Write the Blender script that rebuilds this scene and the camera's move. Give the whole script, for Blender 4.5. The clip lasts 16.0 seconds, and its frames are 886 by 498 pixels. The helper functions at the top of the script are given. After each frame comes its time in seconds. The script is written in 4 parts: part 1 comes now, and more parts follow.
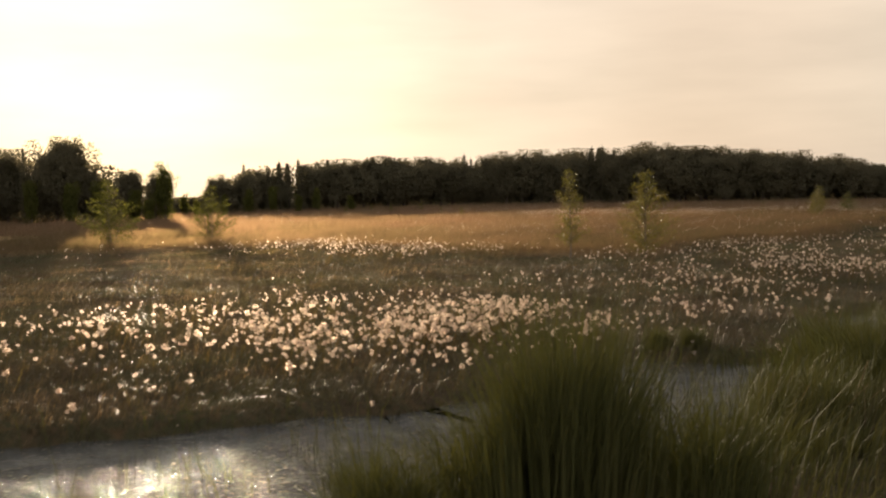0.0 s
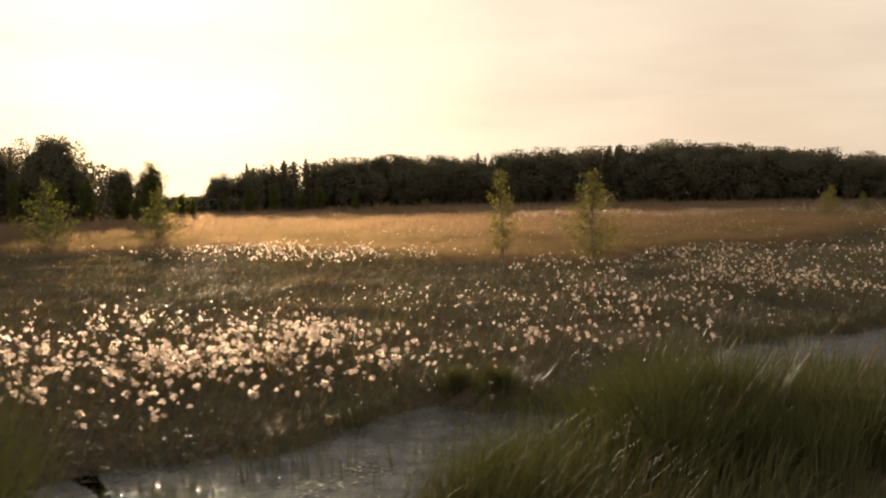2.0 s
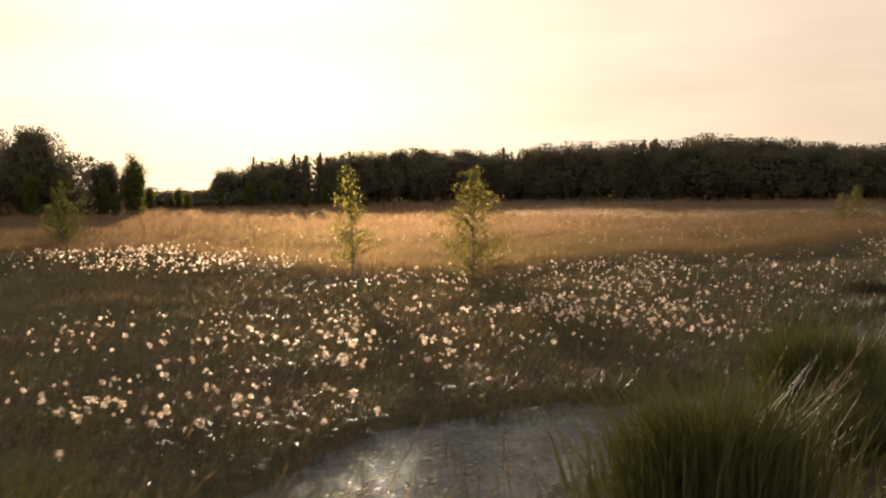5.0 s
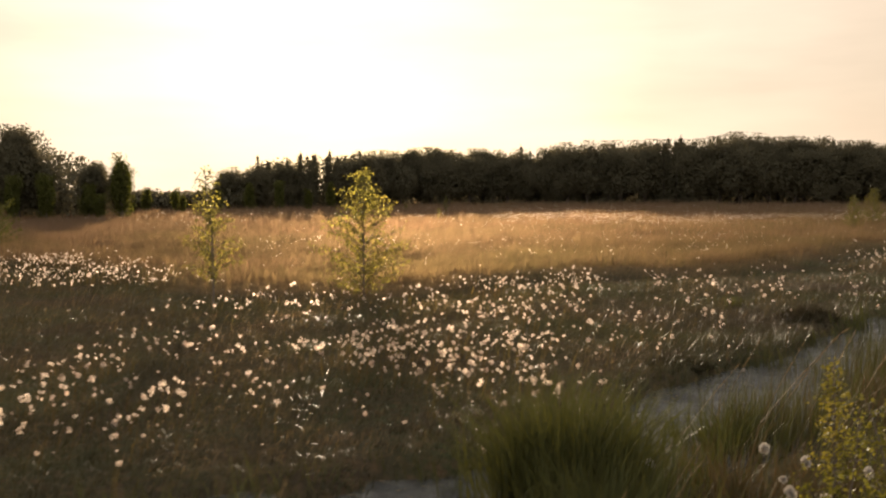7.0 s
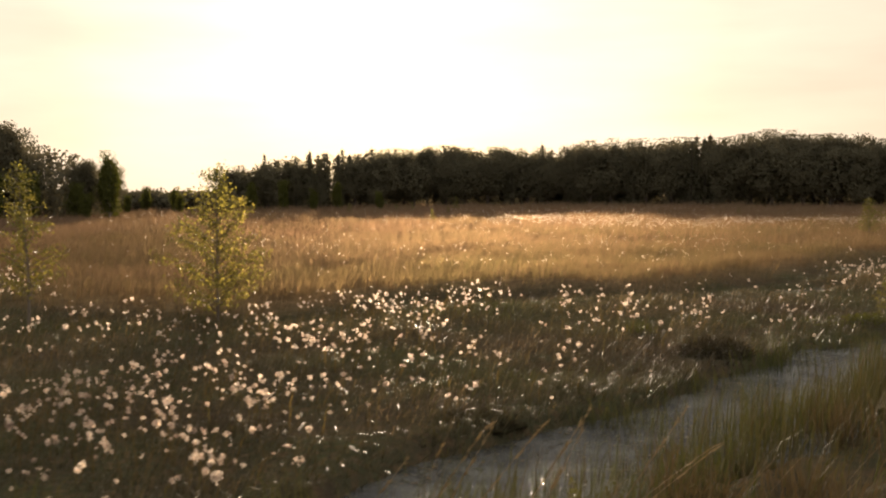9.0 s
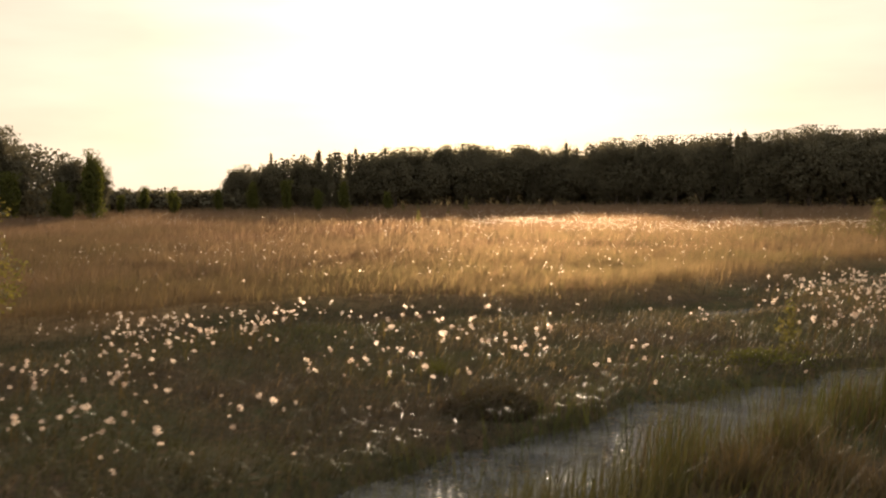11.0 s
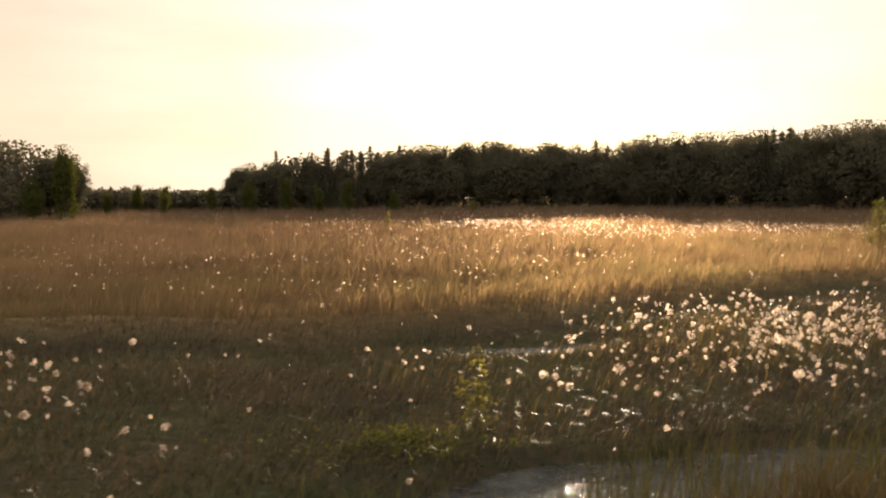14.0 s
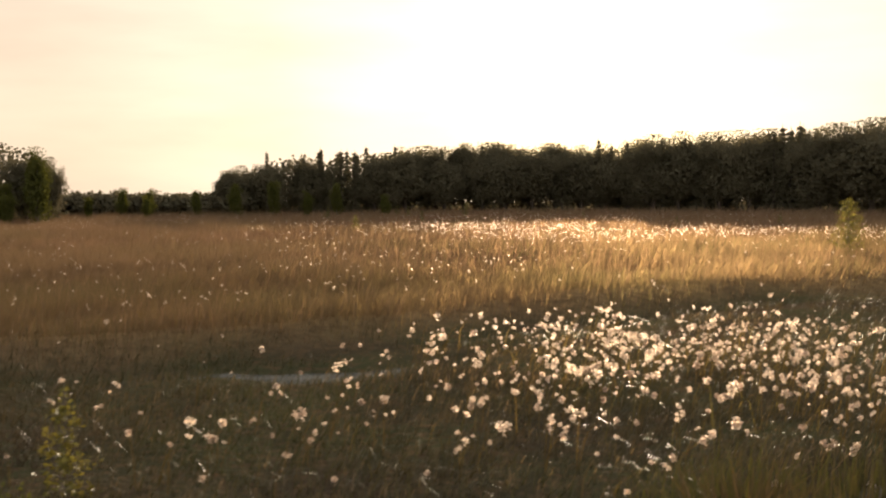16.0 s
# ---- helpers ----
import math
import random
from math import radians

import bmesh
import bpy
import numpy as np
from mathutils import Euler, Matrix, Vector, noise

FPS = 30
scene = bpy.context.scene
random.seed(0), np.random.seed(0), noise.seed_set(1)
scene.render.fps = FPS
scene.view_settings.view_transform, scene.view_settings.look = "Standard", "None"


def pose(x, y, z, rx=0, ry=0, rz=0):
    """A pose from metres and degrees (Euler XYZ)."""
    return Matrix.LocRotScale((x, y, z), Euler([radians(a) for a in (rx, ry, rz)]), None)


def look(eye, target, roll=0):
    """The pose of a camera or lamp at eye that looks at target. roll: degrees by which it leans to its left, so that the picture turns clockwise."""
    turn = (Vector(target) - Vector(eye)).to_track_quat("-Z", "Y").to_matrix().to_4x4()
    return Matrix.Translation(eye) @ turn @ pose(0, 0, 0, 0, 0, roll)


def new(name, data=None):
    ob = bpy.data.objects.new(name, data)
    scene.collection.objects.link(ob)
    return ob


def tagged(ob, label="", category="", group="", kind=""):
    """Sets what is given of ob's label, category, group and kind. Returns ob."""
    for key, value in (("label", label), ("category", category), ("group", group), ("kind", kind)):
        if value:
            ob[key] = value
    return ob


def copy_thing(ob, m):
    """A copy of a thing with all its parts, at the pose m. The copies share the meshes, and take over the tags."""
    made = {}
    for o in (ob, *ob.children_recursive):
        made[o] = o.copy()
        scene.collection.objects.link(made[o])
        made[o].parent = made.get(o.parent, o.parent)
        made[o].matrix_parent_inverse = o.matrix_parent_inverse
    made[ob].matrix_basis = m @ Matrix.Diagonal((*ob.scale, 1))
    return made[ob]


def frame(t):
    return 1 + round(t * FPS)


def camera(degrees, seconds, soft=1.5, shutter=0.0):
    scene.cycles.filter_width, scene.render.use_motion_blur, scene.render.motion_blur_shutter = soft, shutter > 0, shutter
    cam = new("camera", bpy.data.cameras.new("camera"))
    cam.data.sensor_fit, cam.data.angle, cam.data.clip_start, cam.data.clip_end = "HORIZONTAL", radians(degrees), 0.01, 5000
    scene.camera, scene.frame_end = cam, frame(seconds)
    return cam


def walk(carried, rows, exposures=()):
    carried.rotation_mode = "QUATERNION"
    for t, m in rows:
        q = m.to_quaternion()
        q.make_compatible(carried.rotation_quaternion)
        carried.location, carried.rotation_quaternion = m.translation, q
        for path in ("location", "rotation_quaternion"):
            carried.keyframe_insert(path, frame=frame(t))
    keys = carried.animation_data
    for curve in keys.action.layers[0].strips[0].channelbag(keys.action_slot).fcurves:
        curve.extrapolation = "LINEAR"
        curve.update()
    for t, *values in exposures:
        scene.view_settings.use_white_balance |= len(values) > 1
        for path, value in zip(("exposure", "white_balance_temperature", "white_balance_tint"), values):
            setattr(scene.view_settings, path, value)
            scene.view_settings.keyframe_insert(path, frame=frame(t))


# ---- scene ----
cam = camera(46.0, 16.0, soft=2.1, shutter=0.35)
PATH = [
    (0, (0.782, 2.66, 2.897), (0.674, 4.653, 2.765), -1.0),
    (0.5, (1.725, 3.394, 2.908), (1.596, 5.386, 2.777), -1.1),
    (1, (2.693, 4.215, 2.915), (2.541, 6.204, 2.782), -1.0),
    (1.5, (3.647, 5.132, 2.896), (3.47, 7.12, 2.764), -1.1),
    (2, (4.722, 6.071, 2.902), (4.515, 8.056, 2.768), -1.0),
    (2.5, (5.783, 7.067, 2.889), (5.549, 9.049, 2.755), -1.0),
    (3, (6.843, 7.988, 2.899), (6.58, 9.966, 2.765), -0.9),
    (3.5, (7.845, 9.02, 2.894), (7.554, 10.995, 2.76), -1.0),
    (4, (8.81, 10.199, 2.906), (8.491, 12.169, 2.767), -0.8),
    (6.5, (13.031, 15.697, 2.975), (12.579, 17.64, 2.832), -0.6),
    (7, (13.87, 16.957, 2.973), (13.39, 18.893, 2.83), -0.5),
    (7.5, (14.604, 18.18, 2.952), (14.097, 20.109, 2.81), -0.4),
    (8, (15.322, 19.399, 2.915), (14.787, 21.321, 2.773), -0.5),
    (8.5, (16.036, 20.551, 2.902), (15.474, 22.465, 2.76), -0.4),
    (9, (16.707, 21.741, 2.888), (16.117, 23.647, 2.746), -0.4),
    (11.5, (20.423, 28.811, 2.694), (19.674, 30.66, 2.556), -0.5),
    (12, (21.008, 30.225, 2.634), (20.229, 32.062, 2.498), -0.5),
    (12.5, (21.579, 31.506, 2.582), (20.772, 33.331, 2.446), -0.4),
    (13, (22.102, 32.705, 2.528), (21.27, 34.519, 2.394), -0.4),
    (13.5, (22.577, 33.86, 2.494), (21.721, 35.662, 2.36), -0.4),
    (14, (23.049, 34.913, 2.436), (22.172, 36.706, 2.303), -0.3),
    (14.5, (23.573, 35.904, 2.415), (22.676, 37.687, 2.283), -0.4),
    (15, (24.079, 36.88, 2.367), (23.163, 38.653, 2.237), -0.5),
    (15.5, (24.519, 37.762, 2.336), (23.587, 39.527, 2.208), -0.5),
    (16, (24.907, 38.7, 2.288), (23.961, 40.458, 2.163), -0.5),
]
walk(cam, [(t, look(eye, target, roll)) for t, eye, target, roll in PATH],
     [(0.0, 0.08), (8.0, 0.22), (16.0, 0.34)])

# ---- world and sun ----
SUN_BEARING, SUN_HEIGHT = 20.0, 8.2
sun_way = Vector((-math.sin(radians(SUN_BEARING)) * math.cos(radians(SUN_HEIGHT)),
                  math.cos(radians(SUN_BEARING)) * math.cos(radians(SUN_HEIGHT)), math.sin(radians(SUN_HEIGHT))))


def build_world():
    world = bpy.data.worlds.new("evening_sky")
    scene.world = world
    world.use_nodes = True
    nodes, links = world.node_tree.nodes, world.node_tree.links
    nodes.clear()
    out = nodes.new("ShaderNodeOutputWorld")
    sky = nodes.new("ShaderNodeTexSky")
    sky.sky_type = "NISHITA"
    sky.sun_disc = False
    sky.sun_elevation = radians(SUN_HEIGHT)
    sky.sun_rotation = radians(-SUN_BEARING)
    sky.dust_density, sky.air_density, sky.ozone_density = 1.5, 1.0, 1.0
    base = nodes.new("ShaderNodeBackground")
    base.inputs["Strength"].default_value = 0.008
    links.new(sky.outputs[0], base.inputs["Color"])
    # thin high haze, brightest towards the sun; raised opposite it as added fill light
    coord = nodes.new("ShaderNodeTexCoord")
    unit = nodes.new("ShaderNodeVectorMath")
    unit.operation = "NORMALIZE"
    links.new(coord.outputs["Generated"], unit.inputs[0])
    dot = nodes.new("ShaderNodeVectorMath")
    dot.operation = "DOT_PRODUCT"
    dot.inputs[1].default_value = sun_way
    links.new(unit.outputs[0], dot.inputs[0])
    ramp = nodes.new("ShaderNodeValToRGB")
    ramp.color_ramp.interpolation = "EASE"
    stops = ((0.0, (0.88, 0.80, 0.70)), (0.35, (0.85, 0.75, 0.61)), (0.70, (0.80, 0.665, 0.52)), (0.866, (0.77, 0.605, 0.455)),
             (0.948, (0.90, 0.74, 0.575)), (0.981, (1.03, 0.88, 0.69)), (1.0, (1.4, 1.22, 0.80)))
    els = ramp.color_ramp.elements
    while len(els) < len(stops):
        els.new(0.5)
    for el, (at, col) in zip(els, stops):
        el.position, el.color = at, (*col, 1)
    links.new(dot.outputs["Value"], ramp.inputs[0])
    # streaky thin cloud, flattened towards the horizon
    flat = nodes.new("ShaderNodeVectorMath")
    flat.operation = "MULTIPLY"
    flat.inputs[1].default_value = (2.2, 2.2, 11.0)
    links.new(unit.outputs[0], flat.inputs[0])
    puff = nodes.new("ShaderNodeTexNoise")
    puff.inputs["Scale"].default_value, puff.inputs["Detail"].default_value, puff.inputs["Roughness"].default_value = 1.6, 5, 0.5
    links.new(flat.outputs[0], puff.inputs["Vector"])
    span = nodes.new("ShaderNodeMapRange")
    span.inputs["From Min"].default_value, span.inputs["From Max"].default_value = 0.35, 0.68
    span.inputs["To Min"].default_value, span.inputs["To Max"].default_value = 1.05, 0.86
    links.new(puff.outputs["Fac"], span.inputs["Value"])
    haze = nodes.new("ShaderNodeBackground")
    gain = nodes.new("ShaderNodeMath")
    gain.operation = "MULTIPLY"
    gain.inputs[1].default_value = 1.0
    links.new(span.outputs[0], gain.inputs[0])
    # the haze lies low and thins out higher up
    split = nodes.new("ShaderNodeSeparateXYZ")
    links.new(unit.outputs[0], split.inputs[0])
    rise = nodes.new("ShaderNodeMapRange")
    rise.interpolation_type = "SMOOTHSTEP"
    rise.inputs["From Min"].default_value, rise.inputs["From Max"].default_value = 0.13, 0.42
    links.new(split.outputs["Z"], rise.inputs["Value"])
    upper = nodes.new("ShaderNodeMix")
    upper.data_type = "RGBA"
    links.new(rise.outputs[0], upper.inputs[0])
    links.new(ramp.outputs["Color"], upper.inputs[6])
    upper.inputs[7].default_value = (0.74, 0.70, 0.66, 1)
    links.new(upper.outputs[2], haze.inputs["Color"])
    thin = nodes.new("ShaderNodeMapRange")
    thin.interpolation_type = "SMOOTHSTEP"
    thin.inputs["From Min"].default_value, thin.inputs["From Max"].default_value = 0.14, 0.55
    thin.inputs["To Min"].default_value, thin.inputs["To Max"].default_value = 1.0, 0.95
    links.new(split.outputs["Z"], thin.inputs["Value"])
    both = nodes.new("ShaderNodeMath")
    both.operation = "MULTIPLY"
    links.new(gain.outputs[0], both.inputs[0])
    links.new(thin.outputs[0], both.inputs[1])
    links.new(both.outputs[0], haze.inputs["Strength"])
    add = nodes.new("ShaderNodeAddShader")
    links.new(base.outputs[0], add.inputs[0])
    links.new(haze.outputs[0], add.inputs[1])
    links.new(add.outputs[0], out.inputs["Surface"])


build_world()
sun = new("sun", bpy.data.lights.new("sun", "SUN"))
sun.data.energy, sun.data.angle, sun.data.color = 6.0, radians(0.8), (1.0, 0.80, 0.56)
sun.matrix_world = look(sun_way * 200, (0, 0, 0))
scene.view_settings.exposure = 0.0


# ---- materials ----
def material(name):
    mat = bpy.data.materials.new(name)
    mat.use_nodes = True
    mat.node_tree.nodes.clear()
    return mat, mat.node_tree.nodes, mat.node_tree.links


def mix_colours(nodes, links, fac, a, b):
    mix = nodes.new("ShaderNodeMix")
    mix.data_type = "RGBA"
    links.new(fac, mix.inputs[0])
    for slot, value in ((6, a), (7, b)):
        if isinstance(value, tuple):
            mix.inputs[slot].default_value = (*value, 1)
        else:
            links.new(value, mix.inputs[slot])
    return mix.outputs[2]


def noise_fac(nodes, links, scale, low=0.35, high=0.65, detail=4, where="Object"):
    coord = nodes.new("ShaderNodeTexCoord")
    tex = nodes.new("ShaderNodeTexNoise")
    tex.inputs["Scale"].default_value, tex.inputs["Detail"].default_value = scale, detail
    links.new(coord.outputs[where], tex.inputs["Vector"])
    span = nodes.new("ShaderNodeMapRange")
    span.inputs["From Min"].default_value, span.inputs["From Max"].default_value = low, high
    links.new(tex.outputs["Fac"], span.inputs["Value"])
    return span.outputs[0]


def leaf_material(name, colours, through_colour, share, rough=0.6, patch=0.3, gloss=0.0, forward=0.12):
    """Thin plant matter: two colours by blade, a third by patch of ground; share lets light through."""
    mat, nodes, links = material(name)
    out = nodes.new("ShaderNodeOutputMaterial")
    geo = nodes.new("ShaderNodeNewGeometry")
    col = mix_colours(nodes, links, geo.outputs["Random Per Island"], colours[0], colours[1])
    col = mix_colours(nodes, links, noise_fac(nodes, links, patch), col, colours[2])
    diff = nodes.new("ShaderNodeBsdfPrincipled")
    diff.inputs["Roughness"].default_value = rough
    diff.inputs["Specular IOR Level"].default_value = gloss
    links.new(col, diff.inputs["Base Color"])
    tran = nodes.new("ShaderNodeBsdfTranslucent")
    tint = nodes.new("ShaderNodeMix")
    tint.data_type, tint.blend_type = "RGBA", "MULTIPLY"
    tint.inputs[0].default_value = 1.0
    links.new(col, tint.inputs[6])
    tint.inputs[7].default_value = (*through_colour, 1)
    links.new(tint.outputs[2], tran.inputs["Color"])
    mix = nodes.new("ShaderNodeMixShader")
    mix.inputs[0].default_value = share
    links.new(diff.outputs[0], mix.inputs[1])
    links.new(tran.outputs[0], mix.inputs[2])
    # thin hairs and blades scatter light mostly onwards
    onward = nodes.new("ShaderNodeBsdfRefraction")
    onward.inputs["IOR"].default_value, onward.inputs["Roughness"].default_value = 1.3, 0.75
    links.new(tint.outputs[2], onward.inputs["Color"])
    final = nodes.new("ShaderNodeMixShader")
    final.inputs[0].default_value = forward
    links.new(mix.outputs[0], final.inputs[1])
    links.new(onward.outputs[0], final.inputs[2])
    links.new(final.outputs[0], out.inputs["Surface"])
    return mat


def solid_material(name, a, b, scale, rough=0.8, bump=0.3, fine=None, spec=0.3):
    mat, nodes, links = material(name)
    out = nodes.new("ShaderNodeOutputMaterial")
    bsdf = nodes.new("ShaderNodeBsdfPrincipled")
    bsdf.inputs["Roughness"].default_value = rough
    bsdf.inputs["Specular IOR Level"].default_value = spec
    col = mix_colours(nodes, links, noise_fac(nodes, links, scale), a, b)
    small = noise_fac(nodes, links, fine or scale * 9)
    dark = tuple(v * 0.55 for v in a)
    col = mix_colours(nodes, links, small, col, dark) if bump > 0 else col
    links.new(col, bsdf.inputs["Base Color"])
    if bump > 0:
        node = nodes.new("ShaderNodeBump")
        node.inputs["Strength"].default_value, node.inputs["Distance"].default_value = bump, 0.03
        links.new(small, node.inputs["Height"])
        links.new(node.outputs[0], bsdf.inputs["Normal"])
    links.new(bsdf.outputs[0], out.inputs["Surface"])
    return mat


def ground_material():
    """Peat, moss and litter; straw-brown where the moor grass grows."""
    mat, nodes, links = material("peat_ground")
    out = nodes.new("ShaderNodeOutputMaterial")
    bsdf = nodes.new("ShaderNodeBsdfPrincipled")
    bsdf.inputs["Roughness"].default_value = 0.95
    bsdf.inputs["Specular IOR Level"].default_value = 0.0
    peat = mix_colours(nodes, links, noise_fac(nodes, links, 0.5), (0.055, 0.042, 0.028), (0.052, 0.054, 0.028))
    peat = mix_colours(nodes, links, noise_fac(nodes, links, 7.0, 0.45, 0.7), peat, (0.09, 0.062, 0.036))
    straw = mix_colours(nodes, links, noise_fac(nodes, links, 0.15), (0.24, 0.16, 0.085), (0.20, 0.145, 0.07))
    straw = mix_colours(nodes, links, noise_fac(nodes, links, 4.0, 0.4, 0.7), straw, (0.12, 0.08, 0.042))
    attr = nodes.new("ShaderNodeAttribute")
    attr.attribute_name = "moor"
    col = mix_colours(nodes, links, attr.outputs["Fac"], peat, straw)
    links.new(col, bsdf.inputs["Base Color"])
    bump = nodes.new("ShaderNodeBump")
    bump.inputs["Strength"].default_value, bump.inputs["Distance"].default_value = 0.6, 0.06
    links.new(noise_fac(nodes, links, 9.0, 0.3, 0.7), bump.inputs["Height"])
    links.new(bump.outputs[0], bsdf.inputs["Normal"])
    links.new(bsdf.outputs[0], out.inputs["Surface"])
    return mat


def water_material():
    mat, nodes, links = material("bog_water")
    out = nodes.new("ShaderNodeOutputMaterial")
    bsdf = nodes.new("ShaderNodeBsdfPrincipled")
    bsdf.inputs["IOR"].default_value = 1.33
    bsdf.inputs["Specular IOR Level"].default_value = 0.5
    col = mix_colours(nodes, links, noise_fac(nodes, links, 2.5, 0.45, 0.65), (0.045, 0.045, 0.042), (0.11, 0.105, 0.09))
    links.new(col, bsdf.inputs["Base Color"])
    rough = nodes.new("ShaderNodeMapRange")
    rough.inputs["To Min"].default_value, rough.inputs["To Max"].default_value = 0.05, 0.09
    links.new(noise_fac(nodes, links, 6.0, 0.45, 0.7), rough.inputs["Value"])
    links.new(rough.outputs[0], bsdf.inputs["Roughness"])
    # small wind ripples over a slower swell
    coord = nodes.new("ShaderNodeTexCoord")
    turned = nodes.new("ShaderNodeMapping")
    turned.inputs["Rotation"].default_value = (0, 0, radians(-14))
    turned.inputs["Scale"].default_value = (0.55, 1.5, 1)
    links.new(coord.outputs["Object"], turned.inputs["Vector"])
    bump = None
    for scale, depth, detail in ((7.0, 0.019, 3), (30.0, 0.024, 3)):
        tex = nodes.new("ShaderNodeTexNoise")
        tex.inputs["Scale"].default_value, tex.inputs["Detail"].default_value = scale, detail
        links.new(turned.outputs[0], tex.inputs["Vector"])
        node = nodes.new("ShaderNodeBump")
        node.inputs["Strength"].default_value, node.inputs["Distance"].default_value = 1.0, depth
        links.new(tex.outputs["Fac"], node.inputs["Height"])
        if bump:
            links.new(bump.outputs[0], node.inputs["Normal"])
        bump = node
    links.new(bump.outputs[0], bsdf.inputs["Normal"])
    links.new(bsdf.outputs[0], out.inputs["Surface"])
    return mat


M_GROUND = ground_material()
M_WATER = water_material()
M_MOOR = leaf_material("moor_grass", ((0.275, 0.185, 0.128), (0.20, 0.138, 0.096), (0.20, 0.150, 0.095)), (1.04, 0.89, 0.68), 0.36, forward=0.17, patch=0.12)
# greener edge grass, its colour darkened to paint in shade among the tussocks
M_MOOR_EDGE_SHADED = leaf_material("shaded_edge_grass", ((0.160, 0.122, 0.076), (0.115, 0.105, 0.056), (0.185, 0.13, 0.084)), (1.0, 0.9, 0.6), 0.3, forward=0.18, patch=0.2)
M_SEDGE = leaf_material("bog_sedge", ((0.096, 0.072, 0.052), (0.066, 0.056, 0.038), (0.068, 0.070, 0.034)), (1.15, 1.0, 0.65), 0.15, gloss=0.08, rough=0.45, forward=0.035, patch=0.3)
M_RUSH = leaf_material("green_rush", ((0.058, 0.069, 0.025), (0.087, 0.091, 0.033), (0.082, 0.073, 0.033)), (1.25, 1.15, 0.5), 0.2, gloss=0.06, rough=0.55, forward=0.06)
M_BANK = leaf_material("withered_grass", ((0.135, 0.092, 0.052), (0.085, 0.066, 0.036), (0.08, 0.072, 0.034)), (1.1, 0.9, 0.6), 0.22, gloss=0.1, forward=0.08, patch=0.6)
M_HEATH = leaf_material("dark_heath", ((0.07, 0.054, 0.036), (0.056, 0.052, 0.028), (0.08, 0.06, 0.04)), (1.1, 1.0, 0.6), 0.1, forward=0.02)
M_STRAW = leaf_material("dry_straw", ((0.24, 0.18, 0.105), (0.16, 0.12, 0.07), (0.19, 0.14, 0.08)), (1.0, 0.88, 0.65), 0.3, gloss=0.08, rough=0.5)
# dead litter, its tones paled to imitate backlit glints in the sedge
M_LITTER = leaf_material("dead_litter", ((0.30, 0.22, 0.14), (0.14, 0.105, 0.065), (0.15, 0.12, 0.07)), (1.0, 0.85, 0.6), 0.25, gloss=0.06, rough=0.5, forward=0.14, patch=0.5)
M_COTTON = leaf_material("seed_cotton", ((0.95, 0.86, 0.77), (0.86, 0.75, 0.65), (0.42, 0.34, 0.29)), (1.0, 0.94, 0.87), 0.6, forward=0.4, patch=5.0)
# greyer, dimmer copy of the cotton: paints the shadow side of near heads
M_COTTON_SHADED = leaf_material("shade_side_cotton", ((0.70, 0.66, 0.60), (0.58, 0.54, 0.49), (0.46, 0.41, 0.36)), (1.0, 0.96, 0.90), 0.45, forward=0.2, patch=8.0)
M_STEM = leaf_material("cotton_stem", ((0.14, 0.10, 0.05), (0.09, 0.09, 0.035), (0.12, 0.08, 0.04)), (1.0, 0.9, 0.5), 0.2)
M_BIRCH_LEAF = leaf_material("birch_leaf", ((0.125, 0.128, 0.036), (0.080, 0.086, 0.026), (0.15, 0.135, 0.042)), (1.4, 1.15, 0.65), 0.42, gloss=0.25, rough=0.45, forward=0.15, patch=1.5)
M_WILLOW_LEAF = leaf_material("willow_leaf", ((0.15, 0.145, 0.032), (0.09, 0.10, 0.022), (0.17, 0.145, 0.04)), (1.5, 1.3, 0.7), 0.5, gloss=0.15, rough=0.45, forward=0.13, patch=3.0)
# leaf and needle colours lifted and browned to paint in veiling glare
M_OAK_LEAF = leaf_material("woodland_leaf", ((0.122, 0.112, 0.074), (0.134, 0.120, 0.078), (0.128, 0.117, 0.08)), (1.05, 0.95, 0.8), 0.36, forward=0.05)
M_FIR_LEAF = leaf_material("conifer_needle", ((0.118, 0.110, 0.072), (0.13, 0.118, 0.076), (0.122, 0.114, 0.076)), (1.05, 0.95, 0.8), 0.36, forward=0.05)
M_PALE_LEAF = leaf_material("edge_birch_leaf", ((0.085, 0.092, 0.028), (0.066, 0.078, 0.025), (0.095, 0.09, 0.03)), (1.2, 1.1, 0.55), 0.35, forward=0.06)
M_BARK = solid_material("dark_bark", (0.10, 0.075, 0.055), (0.06, 0.05, 0.04), 6.0)
M_BIRCH_BARK = solid_material("birch_bark", (0.20, 0.16, 0.12), (0.09, 0.07, 0.05), 5.0)
M_MOSS = solid_material("dark_moss", (0.055, 0.045, 0.026), (0.06, 0.058, 0.026), 3.0, rough=1.0, bump=0.8, fine=30, spec=0.0)


# ---- mesh helpers ----
rng = np.random.default_rng(7)


def mesh_from(name, verts, tris):
    mesh = bpy.data.meshes.new(name)
    verts, tris = np.asarray(verts, np.float32), np.asarray(tris, np.int32)
    mesh.vertices.add(len(verts))
    mesh.vertices.foreach_set("co", verts.ravel())
    mesh.loops.add(tris.size)
    mesh.loops.foreach_set("vertex_index", tris.ravel())
    mesh.polygons.add(len(tris))
    mesh.polygons.foreach_set("loop_start", np.arange(0, tris.size, 3, dtype=np.int32))
    mesh.update(calc_edges=True)
    return mesh


def merge(pieces):
    verts, tris, n = [], [], 0
    for v, f in pieces:
        verts.append(v)
        tris.append(f + n)
        n += len(v)
    return np.concatenate(verts), np.concatenate(tris)


